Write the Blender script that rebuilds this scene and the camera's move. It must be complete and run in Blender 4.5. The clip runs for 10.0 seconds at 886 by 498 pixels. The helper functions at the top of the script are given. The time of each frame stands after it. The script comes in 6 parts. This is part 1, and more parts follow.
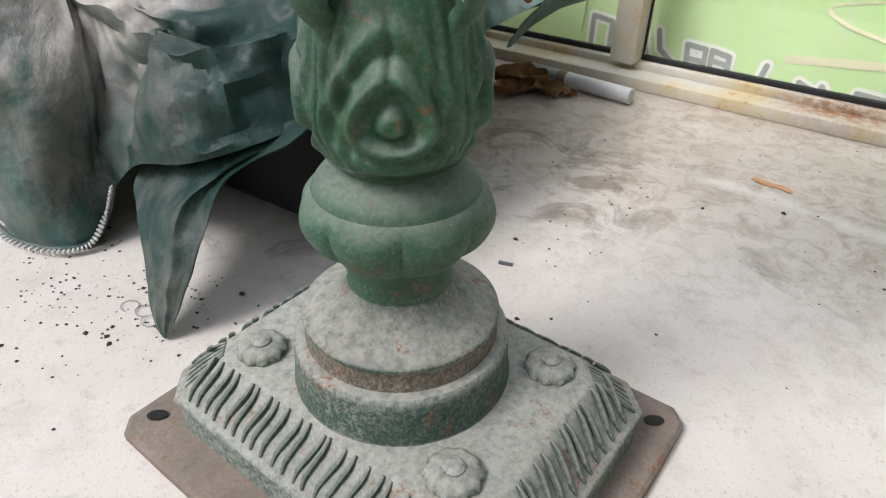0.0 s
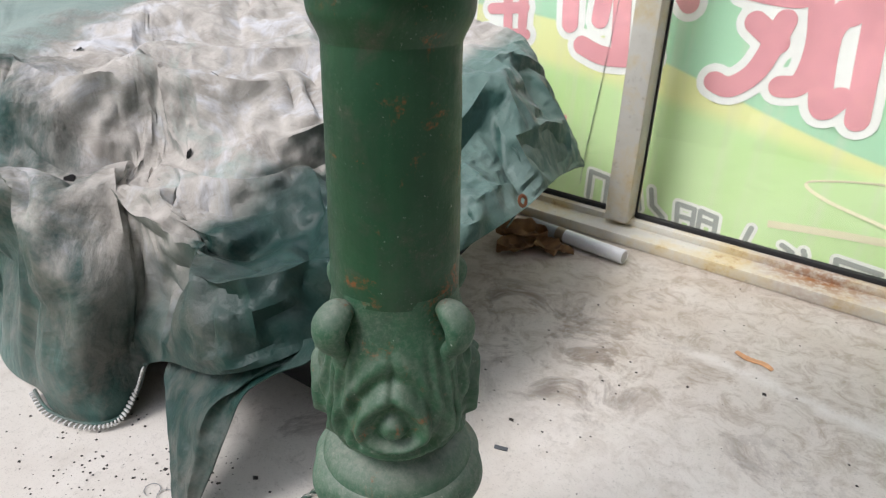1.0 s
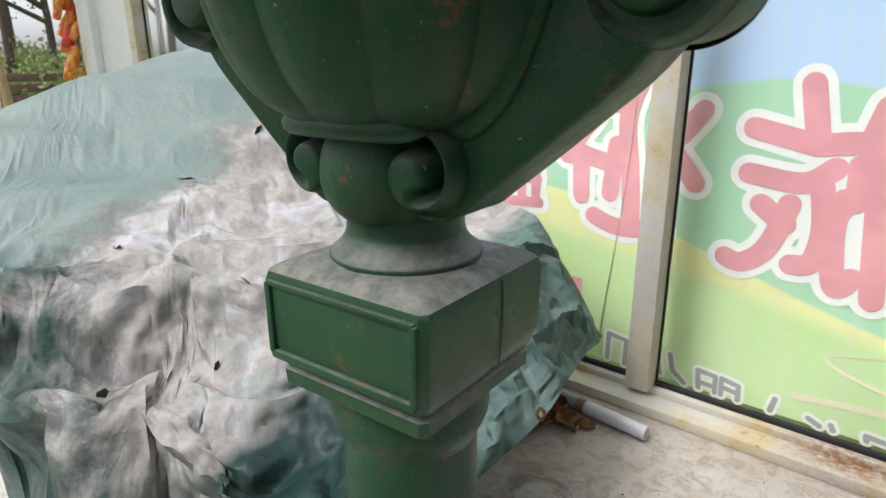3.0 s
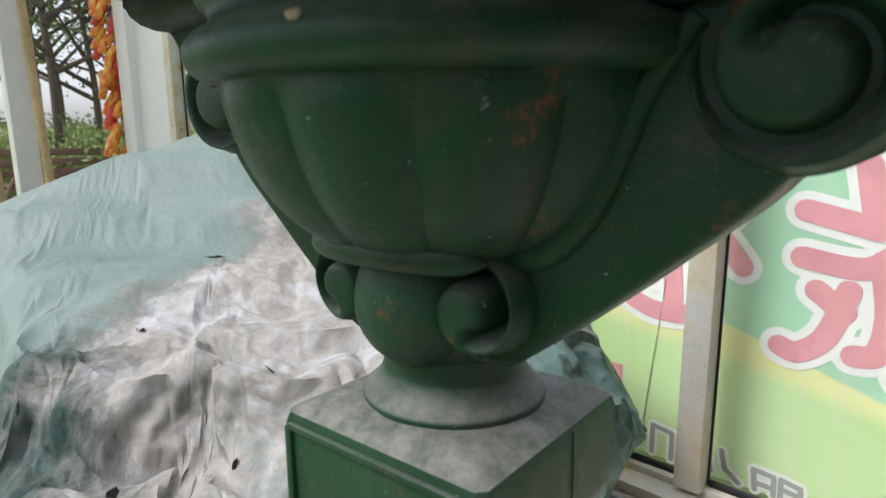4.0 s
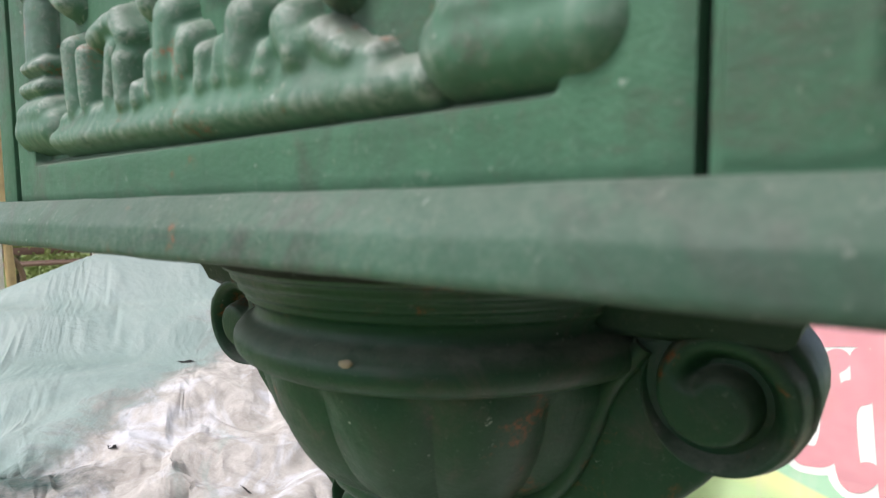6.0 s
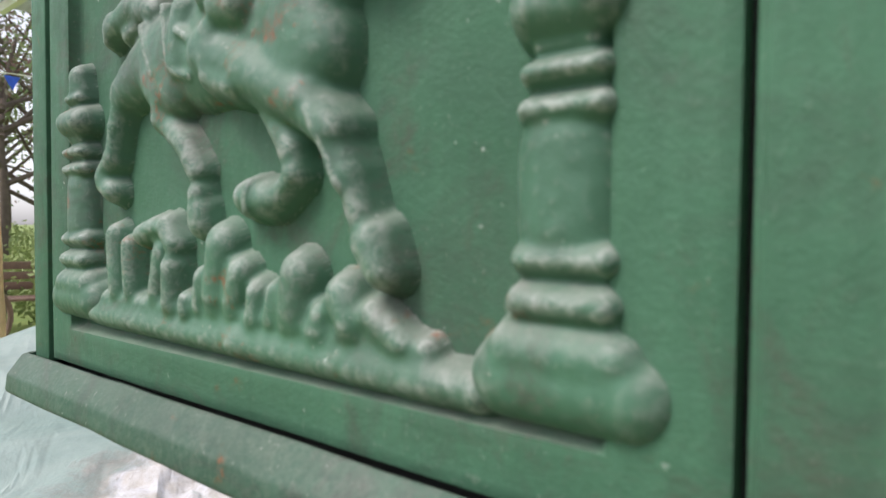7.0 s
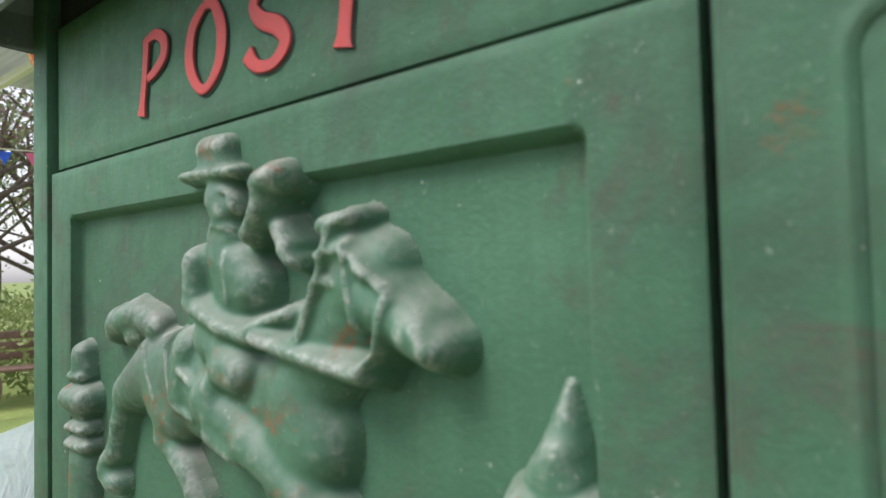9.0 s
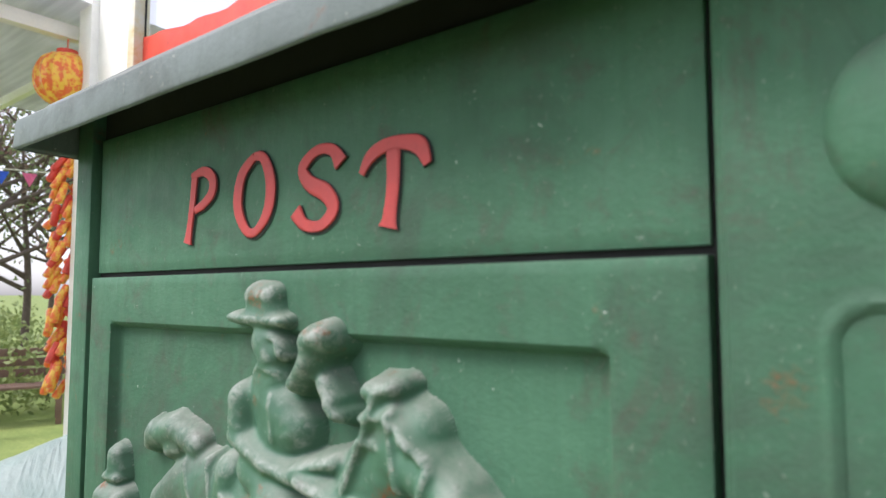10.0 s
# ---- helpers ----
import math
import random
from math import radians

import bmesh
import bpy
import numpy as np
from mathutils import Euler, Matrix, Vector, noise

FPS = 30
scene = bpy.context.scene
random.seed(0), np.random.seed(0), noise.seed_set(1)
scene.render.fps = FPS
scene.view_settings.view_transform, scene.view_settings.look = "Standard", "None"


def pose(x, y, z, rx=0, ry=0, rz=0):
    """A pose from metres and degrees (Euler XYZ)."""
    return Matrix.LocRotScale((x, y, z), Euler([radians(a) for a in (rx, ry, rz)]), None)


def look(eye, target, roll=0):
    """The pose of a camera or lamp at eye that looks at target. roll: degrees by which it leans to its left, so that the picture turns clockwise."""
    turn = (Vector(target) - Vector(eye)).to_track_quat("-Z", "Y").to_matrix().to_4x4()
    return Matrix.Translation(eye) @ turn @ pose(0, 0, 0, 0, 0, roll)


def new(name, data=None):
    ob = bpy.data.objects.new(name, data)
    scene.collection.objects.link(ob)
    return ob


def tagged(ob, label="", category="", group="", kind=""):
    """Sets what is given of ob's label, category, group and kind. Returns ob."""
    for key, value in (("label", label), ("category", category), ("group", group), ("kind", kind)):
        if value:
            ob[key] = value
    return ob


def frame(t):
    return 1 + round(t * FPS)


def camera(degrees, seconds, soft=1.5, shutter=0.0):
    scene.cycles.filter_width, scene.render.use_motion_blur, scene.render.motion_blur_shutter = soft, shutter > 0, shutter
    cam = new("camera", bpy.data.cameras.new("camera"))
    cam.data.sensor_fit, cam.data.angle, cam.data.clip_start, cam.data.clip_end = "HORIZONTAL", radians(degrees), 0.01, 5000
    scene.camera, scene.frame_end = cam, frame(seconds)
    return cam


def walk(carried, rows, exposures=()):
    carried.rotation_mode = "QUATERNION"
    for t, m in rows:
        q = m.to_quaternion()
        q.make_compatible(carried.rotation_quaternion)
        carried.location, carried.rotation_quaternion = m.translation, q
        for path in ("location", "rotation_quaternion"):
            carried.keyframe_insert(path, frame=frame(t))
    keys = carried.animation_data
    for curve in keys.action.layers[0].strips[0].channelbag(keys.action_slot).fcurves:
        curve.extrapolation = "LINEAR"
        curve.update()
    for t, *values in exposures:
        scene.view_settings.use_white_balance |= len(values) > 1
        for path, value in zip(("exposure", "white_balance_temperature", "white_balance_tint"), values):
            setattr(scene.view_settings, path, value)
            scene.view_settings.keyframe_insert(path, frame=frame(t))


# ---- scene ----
cam = camera(70.4, 10.0, soft=1.1)
cam.data.dof.use_dof, cam.data.dof.focus_distance, cam.data.dof.aperture_fstop = True, 0.62, 13.0
PATH = [
    (0, (0.306, -0.334, 0.536), (-0.709, 0.979, -0.579), 0.8),
    (0.5, (0.307, -0.33, 0.641), (-0.775, 1.025, -0.355), 0.5),
    (1, (0.313, -0.326, 0.724), (-0.815, 1.069, -0.161), 1.3),
    (1.5, (0.308, -0.322, 0.796), (-0.867, 1.089, 0.003), 0.2),
    (2, (0.303, -0.315, 0.85), (-0.898, 1.114, 0.132), -0.1),
    (2.5, (0.302, -0.306, 0.895), (-0.92, 1.135, 0.237), -0.5),
    (2.7, (0.299, -0.302, 0.911), (-0.931, 1.139, 0.268), -0.4),
    (4, (0.226, -0.247, 0.943), (-1.124, 1.176, 0.553), -0.4),
    (4.5, (0.225, -0.262, 0.971), (-1.128, 1.178, 0.663), -1.0),
    (5, (0.243, -0.285, 0.998), (-1.059, 1.212, 0.746), -0.7),
    (5.2, (0.247, -0.286, 1.008), (-1.043, 1.225, 0.774), -0.6),
    (6.3, (0.246, -0.307, 1.075), (-1.035, 1.221, 0.911), -0.4),
    (6.5, (0.242, -0.31, 1.092), (-1.04, 1.217, 0.937), -0.0),
    (7, (0.241, -0.322, 1.134), (-1.021, 1.228, 1.067), 0.5),
    (7.5, (0.241, -0.321, 1.167), (-1.022, 1.229, 1.119), 0.0),
    (8, (0.24, -0.317, 1.199), (-1.043, 1.218, 1.196), -0.1),
    (8.5, (0.241, -0.319, 1.232), (-1.015, 1.237, 1.268), -1.1),
    (9, (0.248, -0.33, 1.265), (-0.996, 1.235, 1.337), -1.4),
    (9.5, (0.253, -0.344, 1.292), (-0.986, 1.223, 1.402), -0.7),
    (10, (0.255, -0.365, 1.323), (-0.966, 1.213, 1.466), -0.1),
]
walk(cam, [(t, look(eye, target, roll)) for t, eye, target, roll in PATH],
     [(0, 0.48, 6200, 14), (2.7, 0.45, 6200, 13), (4.0, 0.37, 6120, 12), (4.5, 0.53, 6120, 13), (5.2, 0.90, 6120, 14), (6.3, 0.72, 6260, 17), (8.5, 0.74, 6260, 17), (9.5, 0.76, 6200, 18), (10.0, 0.92, 6150, 19)])

# world, sun
world = bpy.data.worlds.new("world")
scene.world = world
world.use_nodes = True
wn = world.node_tree.nodes
sky = wn.new("ShaderNodeTexSky")
sky.sky_type, sky.sun_disc = "NISHITA", False
sky.sun_elevation, sky.sun_rotation = radians(52), radians(205)
sky.dust_density, sky.ozone_density, sky.air_density = 1.5, 1.0, 1.0
wn["Background"].inputs["Strength"].default_value = 0.15
pale = wn.new("ShaderNodeHueSaturation")
pale.inputs["Saturation"].default_value = 0.25
world.node_tree.links.new(sky.outputs[0], pale.inputs["Color"])
world.node_tree.links.new(pale.outputs[0], wn["Background"].inputs["Color"])
sun = new("sun", bpy.data.lights.new("sun", "SUN"))
sun.data.energy, sun.data.angle, sun.data.color = 1.6, radians(22), (1.0, 0.95, 0.88)
sun.matrix_world = look((-2.2, -4.6, 6.5), (0, 0, 0))


# materials
def material(name):
    m = bpy.data.materials.new(name)
    m.use_nodes = True
    nt = m.node_tree
    return m, nt, nt.nodes["Principled BSDF"]


def nd(nt, kind, ins=None, **props):
    n = nt.nodes.new(kind)
    for k, v in props.items():
        setattr(n, k, v)
    for k, v in (ins or {}).items():
        if hasattr(v, "is_output"):
            nt.links.new(v, n.inputs[k])
        else:
            n.inputs[k].default_value = v
    return n


def noise_at(nt, scale, detail=6, rough=0.6, co=None, distort=0.0):
    if co is None:
        co = nd(nt, "ShaderNodeTexCoord").outputs["Object"]
    return nd(nt, "ShaderNodeTexNoise", {"Vector": co, "Scale": scale, "Detail": detail, "Roughness": rough, "Distortion": distort}).outputs["Fac"]


def ramp(nt, fac, lo, hi, a=0.0, b=1.0):
    return nd(nt, "ShaderNodeMapRange", {"Value": fac, "From Min": lo, "From Max": hi, "To Min": a, "To Max": b}).outputs[0]


def mixc(nt, fac, a, b):
    n = nt.nodes.new("ShaderNodeMix")
    n.data_type = "RGBA"
    for k, v in ((0, fac), (6, a), (7, b)):
        if hasattr(v, "is_output"):
            nt.links.new(v, n.inputs[k])
        else:
            n.inputs[k].default_value = v if k == 0 else (*v, 1)
    return n.outputs[2]


def mul(nt, a, b, op="MULTIPLY"):
    n = nt.nodes.new("ShaderNodeMath")
    n.operation = op
    n.use_clamp = op != "SUBTRACT"
    for k, v in ((0, a), (1, b)):
        if hasattr(v, "is_output"):
            nt.links.new(v, n.inputs[k])
        else:
            n.inputs[k].default_value = v
    return n.outputs[0]


def set_in(nt, p, name, v):
    if hasattr(v, "is_output"):
        nt.links.new(v, p.inputs[name])
    else:
        p.inputs[name].default_value = v


def bump(nt, p, height, strength=0.3, dist=0.002):
    b = nd(nt, "ShaderNodeBump", {"Height": height, "Strength": strength, "Distance": dist})
    nt.links.new(b.outputs[0], p.inputs["Normal"])


def up_facing(nt, lo, hi):
    g = nd(nt, "ShaderNodeNewGeometry")
    s = nd(nt, "ShaderNodeSeparateXYZ", {0: g.outputs["Normal"]})
    return ramp(nt, s.outputs[2], lo, hi)


def cast_paint(name, base, dust=0.35, dust_up=0.5, rust=0.5, rough=0.5, spot=1.0, wear=0.0, mottle=0.0, grime=0.4, chips=0.7, gloss=0.45, crest=(0.513, 0.545), fleck=0.0):
    """Old gloss paint on a rough casting: dust lies on faces that look up, rust comes through in specks."""
    m, nt, p = material(name)
    co = nd(nt, "ShaderNodeTexCoord").outputs["Object"]
    big = noise_at(nt, 7, 5, 0.6, co)
    mid = noise_at(nt, 45, 6, 0.65, co)
    fine = noise_at(nt, 320, 5, 0.7, co)
    dark = tuple(c * 0.62 for c in base)
    light = tuple(min(1, c * 1.25 + 0.012) for c in base)
    col = mixc(nt, ramp(nt, big, 0.3, 0.7), dark, light)
    col = mixc(nt, ramp(nt, mid, 0.35, 0.75, 0, 0.55), col, base)
    brush = nd(nt, "ShaderNodeTexNoise", {"Vector": nd(nt, "ShaderNodeMapping", {0: co, 3: (190, 190, 14)}).outputs[0], "Scale": 1.0, "Detail": 4.0, "Roughness": 0.6}).outputs["Fac"]
    col = mixc(nt, ramp(nt, brush, 0.40, 0.7, 0, 0.22), col, dark)
    smear = mul(nt, ramp(nt, noise_at(nt, 11, 7, 0.7, co, 1.0), 0.50, 0.66), grime)
    col = mixc(nt, smear, col, (0.055, 0.060, 0.050))
    chip = mul(nt, ramp(nt, noise_at(nt, 210, 4, 0.6, co), 0.69, 0.73), ramp(nt, mid, 0.40, 0.60))
    col = mixc(nt, mul(nt, chip, chips), col, (0.46, 0.50, 0.44))
    if fleck:
        drip = nd(nt, "ShaderNodeTexNoise", {"Vector": nd(nt, "ShaderNodeMapping", {0: co, 3: (700, 700, 260)}).outputs[0], "Scale": 1.0, "Detail": 3.0, "Roughness": 0.6}).outputs["Fac"]
        col = mixc(nt, mul(nt, mul(nt, ramp(nt, drip, 0.66, 0.74), ramp(nt, noise_at(nt, 30, 5, 0.65, co), 0.42, 0.62)), fleck), col, (0.40, 0.43, 0.34))
        stain = mul(nt, ramp(nt, noise_at(nt, 17, 8, 0.75, co, 0.8), 0.53, 0.68), ramp(nt, fine, 0.35, 0.62, 0.3, 0.8))
        col = mixc(nt, stain, col, (0.085, 0.075, 0.060))
    speck = ramp(nt, fine, 0.60, 0.74)
    pat = ramp(nt, mid, 0.45, 0.68)
    dst = mul(nt, mul(nt, pat, speck), dust * 1.6)
    col = mixc(nt, dst, col, (0.42, 0.41, 0.36))
    up = mul(nt, up_facing(nt, 0.25, 0.95), ramp(nt, noise_at(nt, 90, 6, 0.7, co), 0.30, 0.62, 0.25, 1.0))
    col = mixc(nt, mul(nt, up, dust_up), col, (0.40, 0.385, 0.34))
    rs = mul(nt, ramp(nt, noise_at(nt, 26, 7, 0.7, co, 0.4), 0.66 - 0.06 * rust, 0.73 - 0.05 * rust), ramp(nt, fine, 0.42, 0.6))
    col = mixc(nt, mul(nt, rs, rust), col, (0.22, 0.075, 0.025))
    if mottle:
        blot = mul(nt, ramp(nt, noise_at(nt, 230, 10, 0.82, co, 0.3), 0.46, 0.60), ramp(nt, noise_at(nt, 14, 5, 0.6, co), 0.36, 0.58, 0.25, 1.0))
        col = mixc(nt, mul(nt, blot, mottle), col, (0.40, 0.385, 0.335))
    if wear:
        edge = mul(nt, ramp(nt, nd(nt, "ShaderNodeNewGeometry").outputs["Pointiness"], *crest), ramp(nt, noise_at(nt, 170, 7, 0.75, co, 0.6), 0.42, 0.60, 0.05, 1.0))
        col = mixc(nt, mul(nt, edge, wear), col, (0.42, 0.44, 0.39))
    nt.links.new(col, p.inputs["Base Color"])
    r = ramp(nt, mid, 0.3, 0.7, rough - 0.1, rough + 0.15)
    set_in(nt, p, "Roughness", mul(nt, r, mul(nt, mul(nt, up, dust_up), 0.3), "ADD"))
    p.inputs["Specular IOR Level"].default_value = gloss
    h = mul(nt, mul(nt, mul(nt, mid, 0.6), mul(nt, fine, 0.35), "ADD"), mul(nt, brush, 0.25), "ADD")
    bump(nt, p, h, 0.35 * spot, 0.0025)
    return m


def plain(name, col, rough=0.5, metal=0.0, vary=0.15, scale=30, bmp=0.1):
    m, nt, p = material(name)
    co = nd(nt, "ShaderNodeTexCoord").outputs["Object"]
    n = noise_at(nt, scale, 6, 0.65, co)
    n2 = noise_at(nt, scale * 7, 4, 0.6, co)
    c = mixc(nt, ramp(nt, n, 0.3, 0.7), tuple(v * (1 - vary) for v in col), tuple(min(1, v * (1 + vary)) for v in col))
    c = mixc(nt, ramp(nt, n2, 0.55, 0.75, 0, 0.3), c, tuple(v * 0.7 for v in col))
    nt.links.new(c, p.inputs["Base Color"])
    set_in(nt, p, "Roughness", ramp(nt, n, 0.3, 0.7, max(0.02, rough - 0.08), min(1, rough + 0.08)))
    p.inputs["Metallic"].default_value = metal
    if bmp:
        bump(nt, p, n2, bmp, 0.001)
    return m


GREEN = (0.013, 0.061, 0.027)
m_green = cast_paint("green cast iron paint", GREEN, 0.28, 0.35, 1.1, 0.42, 1.3, gloss=0.28, fleck=0.22)
# darker copy of the green paint, with shade under the box painted in
m_green_shade = cast_paint("green paint with shade", (0.010, 0.038, 0.020), 0.15, 0.2, 0.9, 0.55, 1.2, 0.0, 0.0, 0.7, 0.3, 0.22)
# near-black paint; on the bands under the box it includes painted shade
m_blackgreen = cast_paint("near-black green paint", (0.012, 0.018, 0.013), 0.15, 0.2, 0.5, 0.75, 1.6, 0.0, 0.0, 0.7, 0.2)
m_leafp = cast_paint("worn leaf relief paint", (0.022, 0.090, 0.044), 0.4, 0.35, 1.0, 0.5, 1.3, 0.0, 0.16)
m_block = cast_paint("green paint under settled dust", GREEN, 0.25, 0.9, 0.9, 0.36)
m_ring = cast_paint("worn dusty ring paint", (0.025, 0.096, 0.050), 0.5, 0.42, 1.1, 0.55, 1.3, 0.0, 0.22)
m_base = cast_paint("dusty green base paint", (0.034, 0.080, 0.060), 1.0, 0.95, 1.6, 0.65, 1.6, 0.65, 0.65, gloss=0.3)
m_box = cast_paint("green mailbox paint", (0.058, 0.152, 0.086), 0.3, 0.30, 0.55, 0.6, 1.5, gloss=0.22, fleck=0.40)
m_relief = cast_paint("green relief paint", (0.058, 0.156, 0.090), 0.6, 0.5, 1.2, 0.5, 0.8, 0.6, crest=(0.506, 0.524), fleck=0.35)
m_red = plain("red letter paint", (0.47, 0.055, 0.048), 0.6, 0, 0.16, 60)
m_dark = plain("dark recess", (0.012, 0.012, 0.011), 0.85)
m_white = plain("white window frame paint", (0.84, 0.83, 0.79), 0.45, 0, 0.04, 12)
m_black = plain("black rubber", (0.014, 0.014, 0.015), 0.75, 0, 0.3, 60, 0.3)
m_tube = plain("white plastic tube", (0.80, 0.81, 0.82), 0.35, 0, 0.03)
m_steel = plain("dull steel", (0.42, 0.43, 0.44), 0.35, 0.9)


def floor_material():
    m, nt, p = material("worn concrete")
    co = nd(nt, "ShaderNodeTexCoord").outputs["Object"]
    n1 = noise_at(nt, 2.2, 6, 0.6, co, 0.15)
    n2 = noise_at(nt, 10, 8, 0.72, co, 0.25)
    n3 = noise_at(nt, 130, 5, 0.7, co)
    c = mixc(nt, ramp(nt, n1, 0.3, 0.7), (0.61, 0.565, 0.505), (0.75, 0.715, 0.66))
    c = mixc(nt, ramp(nt, n2, 0.52, 0.76, 0, 0.36), c, (0.36, 0.30, 0.24))
    n4 = noise_at(nt, 34, 7, 0.75, co, 0.5)
    swirl = noise_at(nt, 8, 8, 0.70, co, 0.8)
    for cx, cy, r, k in ((-0.20, 0.66, 0.28, 0.85), (-0.06, 0.58, 0.20, 0.8), (-0.33, 0.66, 0.22, 0.8), (0.0, 0.75, 0.15, 0.6)):
        far = nd(nt, "ShaderNodeVectorMath", {0: co, 1: (cx, cy, 0.0)}, operation="DISTANCE").outputs["Value"]
        c = mixc(nt, mul(nt, mul(nt, ramp(nt, far, r, r * 0.35), ramp(nt, swirl, 0.50, 0.64)), k), c, (0.20, 0.165, 0.135))
    c = mixc(nt, ramp(nt, n4, 0.56, 0.72, 0, 0.45), c, (0.34, 0.31, 0.27))
    sy = nd(nt, "ShaderNodeSeparateXYZ", {0: co})
    wallward = mul(nt, ramp(nt, sy.outputs[1], 0.45, 1.0), ramp(nt, n1, 0.36, 0.60))
    c = mixc(nt, mul(nt, wallward, 0.75), c, (0.40, 0.32, 0.23))
    spots = mul(nt, ramp(nt, sy.outputs[1], 0.25, 0.7), ramp(nt, noise_at(nt, 19, 9, 0.75, co, 0.9), 0.47, 0.62))
    c = mixc(nt, mul(nt, spots, 0.6), c, (0.30, 0.235, 0.165))
    scuff = mul(nt, ramp(nt, noise_at(nt, 5.5, 9, 0.75, co, 0.9), 0.56, 0.63), ramp(nt, noise_at(nt, 1.9, 3, 0.5, co), 0.50, 0.60))
    c = mixc(nt, mul(nt, scuff, 0.5), c, (0.16, 0.13, 0.11))
    c = mixc(nt, ramp(nt, n3, 0.58, 0.72, 0, 0.55), c, (0.24, 0.215, 0.19))
    c = mixc(nt, ramp(nt, noise_at(nt, 420, 3, 0.6, co), 0.60, 0.70, 0, 0.5), c, (0.20, 0.18, 0.16))
    off = nd(nt, "ShaderNodeMath", {0: sy.outputs[0], 1: 0.085, 2: sy.outputs[1]}, operation="MULTIPLY_ADD").outputs[0]
    off = nd(nt, "ShaderNodeMath", {0: nd(nt, "ShaderNodeMath", {0: n2, 1: 0.05, 2: off}, operation="MULTIPLY_ADD").outputs[0], 1: 0.822}, operation="SUBTRACT").outputs[0]
    stripe = mul(nt, mul(nt, ramp(nt, nd(nt, "ShaderNodeMath", {0: off}, operation="ABSOLUTE").outputs[0], 0.030, 0.004), ramp(nt, sy.outputs[0], -0.06, 0.10)), ramp(nt, n4, 0.30, 0.55, 0.1, 0.55))
    c = mixc(nt, stripe, c, (0.80, 0.78, 0.74))
    nt.links.new(c, p.inputs["Base Color"])
    p.inputs["Roughness"].default_value = 0.8
    bump(nt, p, mul(nt, n3, n2, "ADD"), 0.25, 0.003)
    return m


m_floor = floor_material()


def tarp_material():
    m, nt, p = material("faded green tarpaulin")
    co = nd(nt, "ShaderNodeTexCoord").outputs["Object"]
    n1 = noise_at(nt, 3.2, 7, 0.65, co, 0.8)
    n2 = noise_at(nt, 16, 7, 0.7, co, 0.8)
    n3 = noise_at(nt, 160, 4, 0.6, co)
    into = nd(nt, "ShaderNodeVectorMath", {0: co, 1: (-0.735, 0.678, 0.0)}, operation="DOT_PRODUCT").outputs["Value"]
    along = nd(nt, "ShaderNodeVectorMath", {0: co, 1: (0.678, 0.735, 0.25)}, operation="DOT_PRODUCT").outputs["Value"]
    wob = nd(nt, "ShaderNodeMath", {0: n1, 1: 0.5}, operation="SUBTRACT").outputs[0]
    along = nd(nt, "ShaderNodeMath", {0: wob, 1: 0.5, 2: along}, operation="MULTIPLY_ADD").outputs[0]
    into = nd(nt, "ShaderNodeMath", {0: wob, 1: 0.6, 2: into}, operation="MULTIPLY_ADD").outputs[0]
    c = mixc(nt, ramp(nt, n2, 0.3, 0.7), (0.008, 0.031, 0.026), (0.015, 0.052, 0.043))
    # faces that look up at the right end get a paler green
    upward = mul(nt, ramp(nt, along, 0.14, 0.26), up_facing(nt, 0.42, 0.72))
    side = nd(nt, "ShaderNodeMath", {0: into, 1: 0.45, 2: along}, operation="MULTIPLY_ADD").outputs[0]
    back = nd(nt, "ShaderNodeMath", {0: along, 1: -1.9, 2: into}, operation="MULTIPLY_ADD").outputs[0]
    back = nd(nt, "ShaderNodeMath", {0: nd(nt, "ShaderNodeMath", {0: noise_at(nt, 7, 6, 0.7, co, 0.5), 1: 0.5}, operation="SUBTRACT").outputs[0], 1: 0.85, 2: back}, operation="MULTIPLY_ADD").outputs[0]
    fade = ramp(nt, back, 2.12, 2.38)
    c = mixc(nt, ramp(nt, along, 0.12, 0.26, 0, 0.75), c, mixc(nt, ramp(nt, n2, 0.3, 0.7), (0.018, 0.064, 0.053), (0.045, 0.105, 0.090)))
    c = mixc(nt, ramp(nt, side, -0.20, -0.38), c, mixc(nt, ramp(nt, n2, 0.3, 0.7), (0.04, 0.098, 0.084), (0.085, 0.155, 0.135)))
    c = mixc(nt, fade, c, mixc(nt, ramp(nt, n1, 0.3, 0.7), (0.21, 0.285, 0.255), (0.29, 0.36, 0.328)))
    c = mixc(nt, mul(nt, upward, 0.75), c, (0.13, 0.205, 0.18))
    edge = nd(nt, "ShaderNodeMath", {0: into, 1: -1.0, 2: along}, operation="MULTIPLY_ADD").outputs[0]
    high = nd(nt, "ShaderNodeSeparateXYZ", {0: co}).outputs[2]
    dirt = mul(nt, mul(nt, ramp(nt, into, 0.20, 0.36), ramp(nt, edge, -0.60, -0.70)), ramp(nt, high, 0.16, 0.28))
    dirt = mul(nt, dirt, ramp(nt, side, -0.25, -0.12))
    dirt = mul(nt, dirt, ramp(nt, back, 2.40, 2.10))
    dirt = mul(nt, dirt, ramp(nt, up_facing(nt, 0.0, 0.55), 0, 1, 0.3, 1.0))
    thin = mul(nt, ramp(nt, n1, 0.46, 0.66, 0, 0.12), up_facing(nt, -0.3, 0.5))
    dirt = mul(nt, dirt, thin, "MAXIMUM")
    low = mul(nt, mul(nt, ramp(nt, noise_at(nt, 9, 8, 0.75, co, 0.6), 0.44, 0.60, 0, 0.55), ramp(nt, side, 0.06, -0.16)), ramp(nt, fade, 1, 0))
    c = mixc(nt, low, c, (0.17, 0.155, 0.135))
